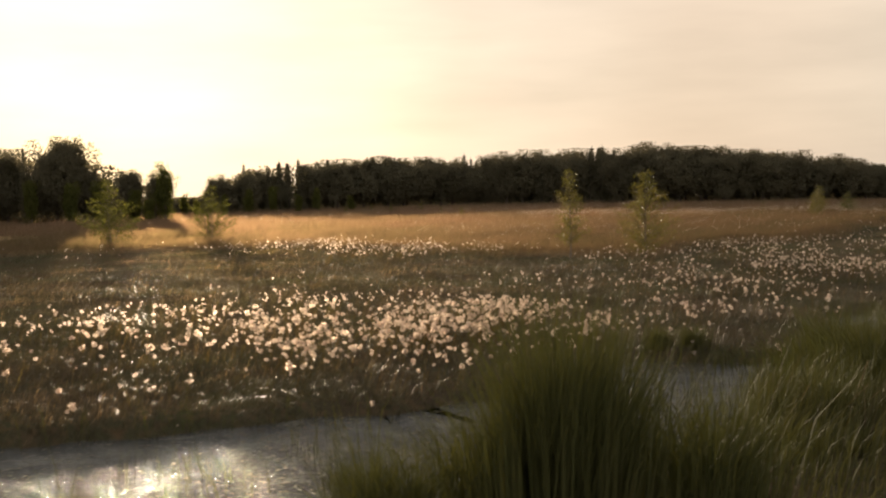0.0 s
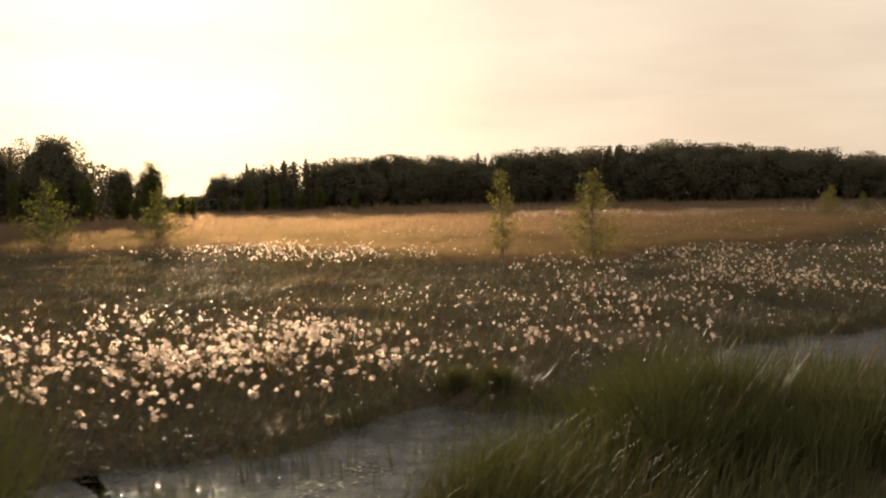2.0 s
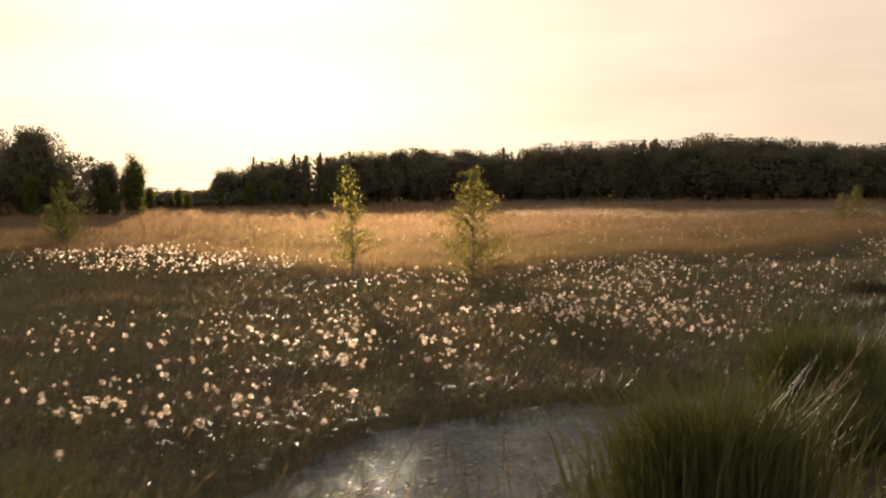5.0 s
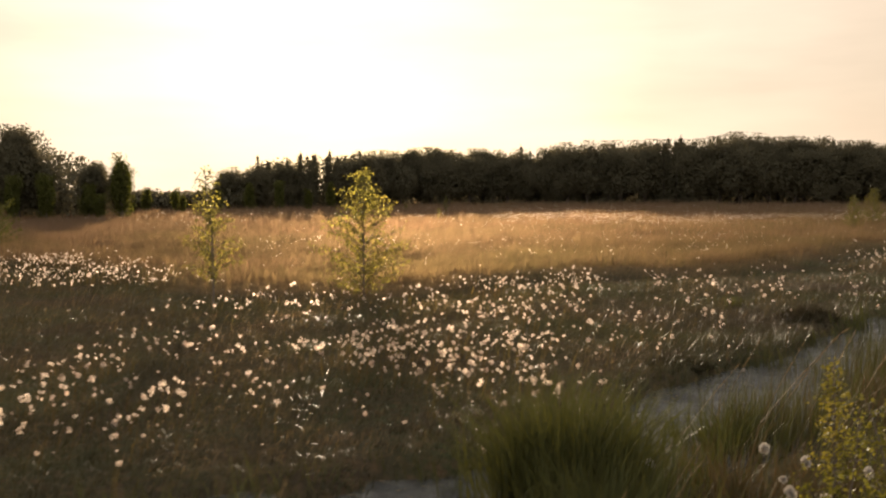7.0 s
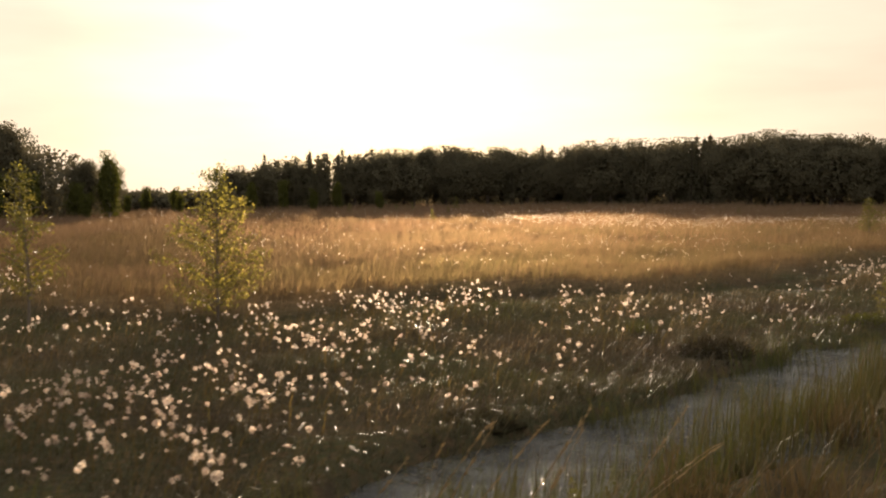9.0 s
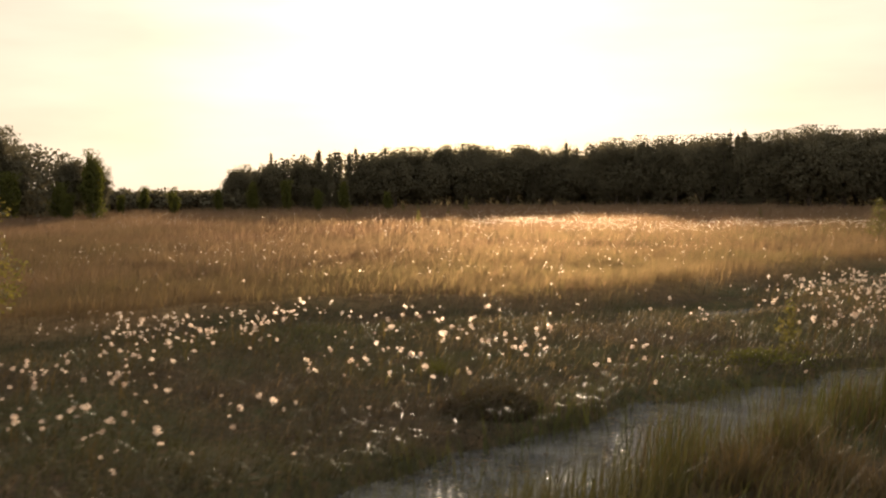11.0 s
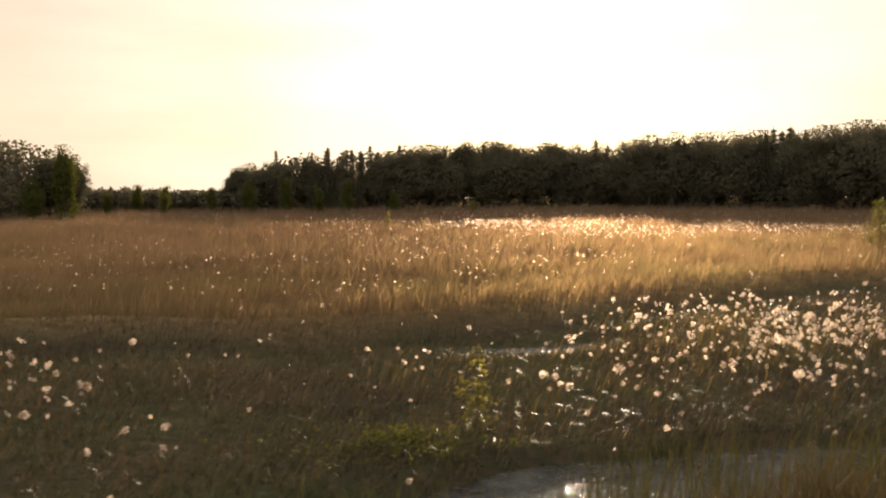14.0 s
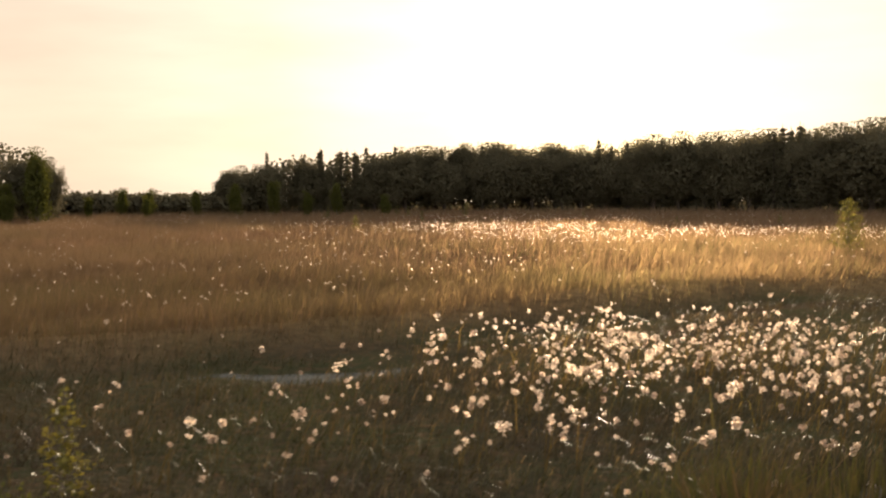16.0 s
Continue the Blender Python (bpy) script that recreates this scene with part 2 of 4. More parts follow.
def part(name, shape, mat, parent=None, label="", smooth=False):
    """One mesh object from (verts, tris), under a thing or a part."""
    mesh = shape if isinstance(shape, bpy.types.Mesh) else mesh_from(name, *shape)
    if not mesh.materials:
        mesh.materials.append(mat)
    if smooth:
        mesh.polygons.foreach_set("use_smooth", np.ones(len(mesh.polygons), bool))
    ob = new(name, mesh)
    if parent is not None:
        ob.parent = parent
    if label:
        tagged(ob, label)
    return ob


def lattice(ix, iy, seed):
    h = np.sin(ix * 127.1 + iy * 311.7 + seed * 74.7) * 43758.5453
    return h - np.floor(h)


def soft_noise(x, y, size, seed=0):
    """Smooth value noise, 0 to 1, with bumps about size metres wide."""
    x, y = np.asarray(x, float) / size, np.asarray(y, float) / size
    ix, iy = np.floor(x), np.floor(y)
    u, v = x - ix, y - iy
    u, v = u * u * (3 - 2 * u), v * v * (3 - 2 * v)
    a, b = lattice(ix, iy, seed), lattice(ix + 1, iy, seed)
    c, d = lattice(ix, iy + 1, seed), lattice(ix + 1, iy + 1, seed)
    return (a * (1 - u) + b * u) * (1 - v) + (c * (1 - u) + d * u) * v


def side_of(x, y, line):
    """Signed distance from a line of points that runs to the right: positive beyond it."""
    best, signed = np.full(np.shape(x), 1e9), np.zeros(np.shape(x))
    for (ax, ay), (bx, by) in zip(line, line[1:]):
        dx, dy = bx - ax, by - ay
        s = np.clip(((x - ax) * dx + (y - ay) * dy) / (dx * dx + dy * dy), 0, 1)
        px, py = x - ax - s * dx, y - ay - s * dy
        dist = np.hypot(px, py)
        sign = np.sign(dx * py - dy * px)
        near = dist < best
        best, signed = np.where(near, dist, best), np.where(near, dist * np.where(sign == 0, 1, sign), signed)
    return signed


def tube(points, radii, sides=6):
    points = np.asarray(points, float)
    ways = np.gradient(points, axis=0)
    ways /= np.linalg.norm(ways, axis=1)[:, None] + 1e-9
    ref = np.where(np.abs(ways[:, :1]) > 0.9, [[0, 1, 0]], [[1, 0, 0]])
    u = np.cross(ways, ref)
    u /= np.linalg.norm(u, axis=1)[:, None]
    w = np.cross(ways, u)
    ang = np.arange(sides) * 2 * np.pi / sides
    ring = np.cos(ang)[None, :, None] * u[:, None] + np.sin(ang)[None, :, None] * w[:, None]
    verts = (points[:, None] + ring * np.asarray(radii)[:, None, None]).reshape(-1, 3)
    tris = []
    for i in range(len(points) - 1):
        for k in range(sides):
            a, b = i * sides + k, i * sides + (k + 1) % sides
            tris += [(a, b, b + sides), (a, b + sides, a + sides)]
    last = (len(points) - 1) * sides
    tris += [(last, last + k, last + k + 1) for k in range(1, sides - 1)]
    return verts, np.array(tris)


def grown(stem, twigs):
    """Twigs joined to the stem that they grow from, as one connected shape."""
    verts, tris = merge([stem] + twigs)
    n, links = len(stem[0]), []
    for v, _ in twigs:
        near = int(np.argmin(((stem[0] - v[0]) ** 2).sum(1)))
        links.append((n, n + 1, near))
        n += len(v)
    return verts, np.concatenate([tris, np.array(links)])


def blades(x, y, z, height, width, lean, heading):
    """Bent tapering blades, one for each place: five corners and three triangles."""
    n = len(x)
    turn = rng.uniform(0, np.pi, n)
    sx, sy = np.cos(turn) * width / 2, np.sin(turn) * width / 2
    lx, ly = np.cos(heading) * lean * height, np.sin(heading) * lean * height
    v = np.empty((n, 5, 3))
    v[:, 0] = np.stack([x - sx, y - sy, z - 0.03], 1)
    v[:, 1] = np.stack([x + sx, y + sy, z - 0.03], 1)
    mx, my, mz = x + lx * 0.35, y + ly * 0.35, z + height * 0.6
    v[:, 2] = np.stack([mx - sx * 0.8, my - sy * 0.8, mz], 1)
    v[:, 3] = np.stack([mx + sx * 0.8, my + sy * 0.8, mz], 1)
    v[:, 4] = np.stack([x + lx, y + ly, z + height * np.sqrt(np.maximum(0.1, 1 - 0.35 * lean ** 2))], 1)
    base = np.arange(n)[:, None, None] * 5
    f = base + np.array([[0, 1, 3], [0, 3, 2], [2, 3, 4]])[None]
    return v.reshape(-1, 3), f.reshape(-1, 3)


def slips(x, y, z, height, width, lean, heading):
    """Plain narrow blades of one triangle each."""
    n = len(x)
    turn = rng.uniform(0, np.pi, n)
    sx, sy = np.cos(turn) * width / 2, np.sin(turn) * width / 2
    v = np.stack([np.stack([x - sx, y - sy, z - .03], 1), np.stack([x + sx, y + sy, z - .03], 1),
                  np.stack([x + np.cos(heading) * lean * height, y + np.sin(heading) * lean * height, z + height * np.sqrt(np.maximum(.1, 1 - .35 * lean ** 2))], 1)], 1)
    return v.reshape(-1, 3), np.arange(n * 3).reshape(n, 3)


def leaves(centres, size, droop=0.3, gen=None):
    """Folded diamond leaves at the centres, turned at random."""
    gen = gen or rng
    n = len(centres)
    d = gen.normal(size=(n, 3))
    d[:, 2] -= droop
    d /= np.linalg.norm(d, axis=1)[:, None]
    s = np.cross(d, gen.normal(size=(n, 3)))
    s /= np.linalg.norm(s, axis=1)[:, None]
    up = np.cross(d, s)
    size = np.asarray(size)[:, None] if np.ndim(size) else size
    a = centres - d * size * 0.5
    b = centres + s * size * 0.34 + up * size * 0.08
    c = centres + d * size * 0.6
    e = centres - s * size * 0.34 + up * size * 0.08
    v = np.stack([a, b, c, e], 1).reshape(-1, 3)
    f = np.arange(n)[:, None, None] * 4 + np.array([[0, 1, 2], [0, 2, 3]])[None]
    return v, f.reshape(-1, 3)


# ---- the lie of the land ----
DITCH = [(-60, 9.5), (-14, 11.8), (-3, 13.4), (0, 14.0), (1.3, 14.8), (2.6, 16.8), (4.4, 18.1), (6.5, 19.5), (9.4, 23.0), (11.9, 26.5), (14.2, 31.1),
         (16.2, 34.3), (18.7, 39.8), (20.5, 42.5), (24, 47.0), (28, 52), (50, 80)]
POOLS = [(-60, 0.8), (-6, 1.1), (-4.5, 1.3), (-3.3, 1.6), (-1.3, 2.1), (-.3, 2.3), (.5, 2.0), (1.5, .95), (2.0, 1.2), (2.7, 2.0), (3.2, 2.2), (4.1, 1.35), (5.0, 1.0), (5.8, .6), (6.6, .9), (7.3, 2.2), (8.1, 2.5),
         (9.0, 2.2), (10.0, 1.6), (11.4, .8), (12.5, .6), (13.2, 1.1), (14.0, 1.4), (15.8, 1.35), (17.0, 1.4), (18.0, 1.3), (19.0, 1.0), (20.0, 1.05), (21.0, .75), (22.0, .7), (23.0, .35), (26, .1), (50, .1)]
FIELD_EDGE = [(-70, 44), (-19, 46), (-12, 47.5), (-8, 48), (-3.3, 46), (-1, 43.4), (.6, 41.7), (2.2, 41.2), (5.8, 41.6), (7.2, 43), (8.2, 45.1), (10.5, 46.9), (12.8, 47.7), (14.6, 49.6), (16.3, 51.6),
              (17.2, 53.8), (18, 56.3), (20, 60.5), (30, 72), (60, 100)]
FLASH = [(13.0, 46.9), (15.6, 48.2), (17.2, 49.3), (18.7, 50.7), (20.0, 52.4)]
WATER_LEVEL = -0.15


def flash_half(x, y):
    """Half the width of the shallow flash of water at the foot of the moor."""
    return np.interp(x, (14.5, 15.8, 17.2, 18.8, 19.8), (-.6, .15, .5, .42, -.6)) + 0.7 * (soft_noise(x, y, 0.7, 8) - 0.5)


def ditch_half(x, y):
    """Half the width of the open water along the ditch."""
    return np.interp(x, *zip(*POOLS)) * (0.86 + 0.26 * soft_noise(x, y, 1.7, 3)) + 0.4 * (soft_noise(x, y, 0.6, 5) - 0.55)


def land(x, y):
    """Height of the ground."""
    x, y = np.asarray(x, float), np.asarray(y, float)
    away = np.abs(side_of(x, y, DITCH))
    cut = np.clip((ditch_half(x, y) - away) / 0.3 + 0.5, 0, 1)
    cut = np.maximum(cut, 0.5 * np.clip((flash_half(x, y) - np.abs(side_of(x, y, FLASH))) / 0.4 + 0.5, 0, 1))
    z = 0.10 * (soft_noise(x, y, 1.6, 1) - 0.5) + 0.07 * (soft_noise(x, y, 0.5, 2) - 0.5)
    edge = side_of(x, y, FIELD_EDGE)
    gully = np.exp(-((edge + 0.9) / 0.9) ** 2) * np.clip((x - 3) / 6, 0, 1)
    bank = np.exp(-((edge - 0.8) / 1.0) ** 2)
    z = z - 0.14 * gully + 0.16 * bank
    near = np.exp(-(np.maximum(0, np.hypot(x - 5, y - 40) - 80) / 60) ** 2)
    far = np.maximum(0, np.hypot(x - 5, y - 40) - 105)
    return (z * (1 - cut) - 0.40 * cut) * near - 0.018 * far


def moor_share(x, y):
    edge = side_of(x, y, FIELD_EDGE) + 1.4 * (soft_noise(x, y, 3.0, 9) - 0.5)
    return np.clip(edge / 1.5 + 0.5, 0, 1)


def build_ground():
    xs = np.concatenate([[-3500, -1500, -600, -250, -120, -80], np.arange(-50, -16, 1.0), np.arange(-16, 32, 0.3), np.arange(32, 66, 1.0), [90, 130, 250, 600, 1500, 3500]])
    ys = np.concatenate([[-3500, -1500, -500, -150, -50, -20, 0], np.arange(8, 62, 0.3), np.arange(62, 130, 1.0), [150, 200, 300, 600, 1500, 3500]])
    gx, gy = np.meshgrid(xs, ys)
    v = np.stack([gx.ravel(), gy.ravel(), land(gx, gy).ravel()], 1)
    nx, ny = len(xs), len(ys)
    i = (np.arange(ny - 1)[:, None] * nx + np.arange(nx - 1)).ravel()
    f = np.concatenate([np.stack([i, i + 1, i + nx + 1], 1), np.stack([i, i + nx + 1, i + nx], 1)])
    ground = part("ground", (v, f), M_GROUND, smooth=True)
    layer = ground.data.attributes.new("moor", "FLOAT", "POINT")
    layer.data.foreach_set("value", moor_share(gx, gy).ravel().astype(np.float32))
    tagged(ground, "dark peaty bog ground with moss and straw litter", "ground", kind="structure")


def water_strip(name, bends, half, words):
    """A level sheet of water along a line; the ground hides its rim."""
    pts = np.array(bends, float)
    steps = np.linspace(0, len(pts) - 1, 80)
    line = np.stack([np.interp(steps, np.arange(len(pts)), pts[:, k]) for k in (0, 1)], 1)
    way = np.gradient(line, axis=0)
    way /= np.linalg.norm(way, axis=1)[:, None]
    side = np.stack([-way[:, 1], way[:, 0]], 1)
    cols = np.linspace(-half, half, 9)
    v = np.concatenate([np.c_[line + side * c, np.full(len(line), WATER_LEVEL)] for c in cols])
    n = len(line)
    i = (np.arange(len(cols) - 1)[:, None] * n + np.arange(n - 1)).ravel()
    f = np.concatenate([np.stack([i, i + 1, i + n + 1], 1), np.stack([i, i + n + 1, i + n], 1)])
    tagged(part(name, (v, f), M_WATER), words, "water", kind="structure")


build_ground()
water_strip("water", [p for p in DITCH if -20 < p[0] < 30], 3.2, "shallow rippled bog water with floating debris in a ditch")
water_strip("shallow_water", FLASH, 1.0, "thin sheet of standing water below the moor")


# ---- trees ----
def broadleaf(seed, mat, bark, tall=1.0, wide=0.62, cards=900, leaf=0.042, low=0.12, name="broadleaf_tree"):
    """A broadleaved tree one unit tall: trunk with limbs, and a crown of clumps of leaves."""
    g = np.random.default_rng(seed)
    tree = new(name)
    stem = [(0, 0, 0), (g.normal(0, .01), g.normal(0, .01), .2), (g.normal(0, .02), g.normal(0, .02), .5), (g.normal(0, .03), g.normal(0, .03), .86)]
    pieces, clumps = [tube(stem, (.026, .022, .014, .004), 7)], []
    for k in range(13):
        h = g.uniform(low + 0.05, 0.85)
        a = g.uniform(0, 2 * np.pi)
        r = wide * 0.5 * (0.55 + 0.5 * g.random()) * math.sqrt(max(0.08, 1 - ((h - 0.5) / 0.52) ** 2))
        tip = np.array([math.cos(a) * r, math.sin(a) * r, h + 0.08])
        root = np.array([0, 0, max(0.08, h - 0.14)])
        pieces.append(tube([root, (root + tip) / 2 + (0, 0, .01), tip], (.010, .007, .002), 5))
        clumps += [(tip, g.uniform(.08, .17)), ((root + tip) / 2 + g.normal(0, .03, 3), g.uniform(.11, .17))]
    clumps += [(np.array([g.normal(0, .04), g.normal(0, .04), g.uniform(.82, .93)]), g.uniform(.05, .08)) for _ in range(3)]
    for k in range(5):
        a = k * 1.26 + g.uniform(-.3, .3)
        clumps.append((np.array([math.cos(a), math.sin(a), 0]) * wide * g.uniform(.1, .24) + (0, 0, g.uniform(.7, .86)), g.uniform(.10, .15)))
    weight = np.array([r ** 2 for _, r in clumps])
    pick = g.choice(len(clumps), cards, p=weight / weight.sum())
    centre = np.array([c for c, _ in clumps])[pick]
    spread = np.array([r for _, r in clumps])[pick][:, None]
    way = g.normal(size=(cards, 3))
    way /= np.linalg.norm(way, axis=1)[:, None]
    pos = centre + way * 1.08 * np.clip(np.abs(g.normal(.74, .21, (cards, 1))), .2, 1.0) * spread * (1, 1, 0.85)
    # a third of the leaves fill the crown between the clumps
    inner = g.random(cards) < .33
    fill = g.normal(size=(cards, 3))
    fill *= g.random((cards, 1)) ** .4 / np.linalg.norm(fill, axis=1)[:, None]
    fill = fill * (wide * .40, wide * .40, .38 - low * .3) + (0, 0, .49 + low * .2)
    pos[inner] = fill[inner]
    fit = 1.0 / np.quantile(pos[:, 2], 0.995)
    pos[:, 2] = np.clip(pos[:, 2] * fit, 0.02, 1.02)
    part("trunk", grown(pieces[0], pieces[1:]), bark, tree)
    part("crown", leaves(pos, g.uniform(0.7, 1.3, cards) * np.where(inner, 1.9, 1.0) * leaf, gen=g), mat, tree)
    return tree


def conifer(seed, mat, bark, wide=0.34, cards=4500, name="conifer_tree"):
    g = np.random.default_rng(seed)
    tree = new(name)
    pieces = [tube([(0, 0, 0), (0, 0, .4), (g.normal(0, .008), 0, 1.0)], (.022, .015, .002), 6)]
    pos, size = [], []
    tiers = 17
    for k in range(tiers):
        h = 0.06 + 0.92 * (k / tiers) ** 0.92
        reach = wide * 0.5 * (1 - h) ** 0.8 * g.uniform(0.75, 1.15) + 0.012
        for a in g.uniform(0, 2 * np.pi) + np.arange(7) * 0.9 + g.normal(0, .12, 7):
            r = reach * g.uniform(0.7, 1.15)
            tip = (math.cos(a) * r, math.sin(a) * r, h - 0.25 * r)
            pieces.append(tube([(0, 0, h), tip], (.004, .001), 3))
            m = max(3, int(cards / tiers / 7 * (0.35 + 1.3 * (1 - h))))
            s = g.uniform(0.15, 1.05, m)
            pos.append(np.c_[tip[0] * s, tip[1] * s, h - 0.25 * r * s] + g.normal(0, .011, (m, 3)))
            size.append(g.uniform(.014, .026, m))
    part("trunk", grown(pieces[0], pieces[1:]), bark, tree)
    part("crown", leaves(np.concatenate(pos), np.concatenate(size), 0.8, g), mat, tree)
    return tree


def birch(seed, mat, count=900, leaf=0.022, wide=0.5, bare=0.1, stems=1, name="birch_sapling", lean=0.03, twig_count=48):
    """A young birch one unit tall: slim pale stem, rising twigs in a loose cone, small separate leaves."""
    g = np.random.default_rng(seed)
    tree = new(name)
    pieces, twigs = [], []
    for s in range(stems):
        a0 = g.uniform(0, 2 * np.pi)
        off = 0.0 if s == 0 else 0.16
        top = np.array([math.cos(a0) * off + g.normal(0, lean), math.sin(a0) * off + g.normal(0, lean), 1.0 if s == 0 else g.uniform(.6, .8)])
        bend = g.normal(0, .02, 3)
        stem = [top * q ** 1.1 + bend * math.sin(q * 3.1) for q in np.linspace(0, 1, 7)]
        pieces.append(tube(stem, np.linspace(.010, .0015, 7), 6))
        for k in range(twig_count if s == 0 else twig_count // 3):
            q = bare + (0.97 - bare) * ((k + g.random()) / (twig_count if s == 0 else twig_count // 3))
            root = np.array([np.interp(q, np.linspace(0, 1, 7), [p[i] for p in stem]) for i in range(3)])
            a = k * 2.4 + g.normal(0, .5)
            r = wide * 0.5 * g.uniform(.55, 1.05) * (1.04 - q) ** 0.75 * min(1, 0.55 + q * 2.2)
            tip = root + (math.cos(a) * r, math.sin(a) * r, r * g.uniform(.25, .8))
            tip[2] = min(tip[2], 1.01)
            mid = (root + tip) / 2 + (0, 0, r * .1)
            pieces.append(tube([root, mid, tip], (.0036, .0025, .001), 3))
            twigs.append((root, mid, tip, r + .02))
        twigs += [(stem[5], stem[6], stem[6] + (0, 0, .005), .06)]
    share = np.array([t[3] for t in twigs])
    pick = g.choice(len(twigs), count, p=share / share.sum())
    s = g.uniform(0.15, 1.05, count)[:, None]
    arr = np.array([[t[0], t[1], t[2]] for t in twigs])[pick]
    pos = arr[:, 0] * (1 - s) ** 2 + 2 * arr[:, 1] * s * (1 - s) + arr[:, 2] * s ** 2 + g.normal(0, .02, (count, 3))
    part("trunk", grown(pieces[0], pieces[1:]), M_BIRCH_BARK, tree)
    part("crown", leaves(pos, g.uniform(.7, 1.3, count) * leaf, 0.6, g), mat, tree)
    return tree


def place(tree, used, x, y, tall, wide=None, turn=0.0):
    """The tree itself the first time, a copy later; tall in metres."""
    wide = tall if wide is None else wide
    spot = pose(x, y, float(land(x, y)) - 0.03, 0, 0, turn)
    if tree.name in used:
        old = tree.scale
        return copy_thing(tree, spot @ Matrix.Diagonal((wide / old[0], wide / old[1], tall / old[2], 1)))
    used.add(tree.name)
    tree.matrix_basis = spot @ Matrix.Diagonal((wide, wide, tall, 1))
    return tree


used = set()
BROAD = [broadleaf(s, M_OAK_LEAF, M_BARK, wide=w, cards=11000, leaf=.024) for s, w in ((11, .72), (12, .85), (13, .66), (14, .78))]
FIRS = [conifer(s, M_FIR_LEAF, M_BARK, wide=w) for s, w in ((21, .34), (22, .28), (23, .40))]
EDGE = [broadleaf(s, M_PALE_LEAF, M_BIRCH_BARK, wide=.5, cards=5000, leaf=.026, low=.05, name="birch_tree") for s in (31, 32, 33)]
for t in BROAD:
    tagged(t, "dark green broadleaved tree at the woodland edge", "tree", "trees of the wood behind the moor")
for t in FIRS:
    tagged(t, "dark narrow conifer rising from the wood", "tree", "trees of the wood behind the moor")
for t in EDGE:
    tagged(t, "yellow-green birch standing in front of the wood", "tree", "birches along the woodland edge")

FOREST_LINE = [(-25, 99), (-18, 106), (-10, 112), (-3, 116), (9, 115), (18.7, 113), (30, 113), (50, 112)]
FOREST_TOP = [(-26, 3.3), (-24.5, 4.1), (-22.5, 4.6), (-19, 4.95), (-13, 5.2), (-8, 5.2), (-4, 4.95), (0, 5.2), (4, 5.5), (9, 5.85), (14, 5.8), (18.8, 6.35),
              (22, 5.75), (25, 5.35), (28, 5.45), (32, 5.2), (34, 4.6), (37, 4.8), (40, 3.95), (52, 3.7)]


def forest_y(x):
    return float(np.interp(x, *zip(*FOREST_LINE)))


def forest_top(x):
    return float(np.interp(x, *zip(*FOREST_TOP)))


fr = random.Random(5)
for row, (back, step, shrink) in enumerate(((0.0, 2.0, 0.97), (2.0, 1.9, 1.05), (4.2, 1.8, 1.02))):
    x = -25.5
    while x < 50:
        top = forest_top(x) * shrink * fr.uniform(0.84, 1.04)
        firry = (-25 < x < -18 and fr.random() < .75) or (-3 < x < 5.5 and fr.random() < .6) or (10 < x < 14 and fr.random() < .5) or (23 < x < 27 and fr.random() < .5) or fr.random() < .12
        if firry:
            place(fr.choice(FIRS), used, x, forest_y(x) + back + fr.uniform(-.5, .5), top * fr.uniform(.98, 1.1), top * fr.uniform(.85, 1.15), fr.uniform(0, 360))
        else:
            place(fr.choice(BROAD), used, x, forest_y(x) + back + fr.uniform(-.5, .5), top, top * fr.uniform(.85, 1.35), fr.uniform(0, 360))
        x += step * fr.uniform(0.75, 1.25) * (0.5 if firry else 1.0)
for x, y, tall in ((-2.9, 116, 5.85), (-2.2, 117, 5.4), (-0.6, 116, 5.5), (0.6, 116.5, 5.6), (2.1, 116, 5.65), (3.6, 117, 5.85), (11.5, 116, 6.15), (13.2, 116, 6.1), (18.0, 114, 6.3), (25.0, 114, 5.85), (26.4, 115, 5.7), (-23.4, 101, 4.9), (-20.6, 104, 5.2), (-16.5, 108, 5.4), (-11, 112, 5.5)):
    place(FIRS[1], used, x, y, tall, tall * .7, 40)



def understorey():
    """Dense shade-dark thicket under and between the trees."""
    n = 52000
    x = rng.uniform(-25.5, 52, n)
    back = rng.uniform(0.6, 9, n)
    y = np.interp(x, *zip(*FOREST_LINE)) + back
    z = rng.random(n) ** 1.2 * 0.9 * np.interp(x, *zip(*FOREST_TOP)) * (0.8 + 0.35 * soft_noise(x, y, 2.0, 51))
    west = 12000
    wx, wy = rng.uniform(-46, -27.5, west), rng.uniform(79.5, 86, west)
    wz = rng.random(west) * np.interp(wx, (-46, -33, -30, -27), (4.7, 5.2, 4.4, 2.4))
    low = 10000
    lx = rng.uniform(-85, -24, low)
    ly = np.interp(lx, (-90, -60, -45, -25), (84, 88, 92, 98.5)) + rng.uniform(.6, 3.5, low)
    pos = np.concatenate([np.stack([x, y, z], 1), np.stack([wx, wy, wz], 1), np.stack([lx, ly, rng.random(low) * 1.7], 1)])
    tagged(part("understorey", leaves(pos, rng.uniform(.2, .36, len(pos))), M_OAK_LEAF), "dense dark thicket beneath the woodland trees", "undergrowth", kind="stuff")


understorey()

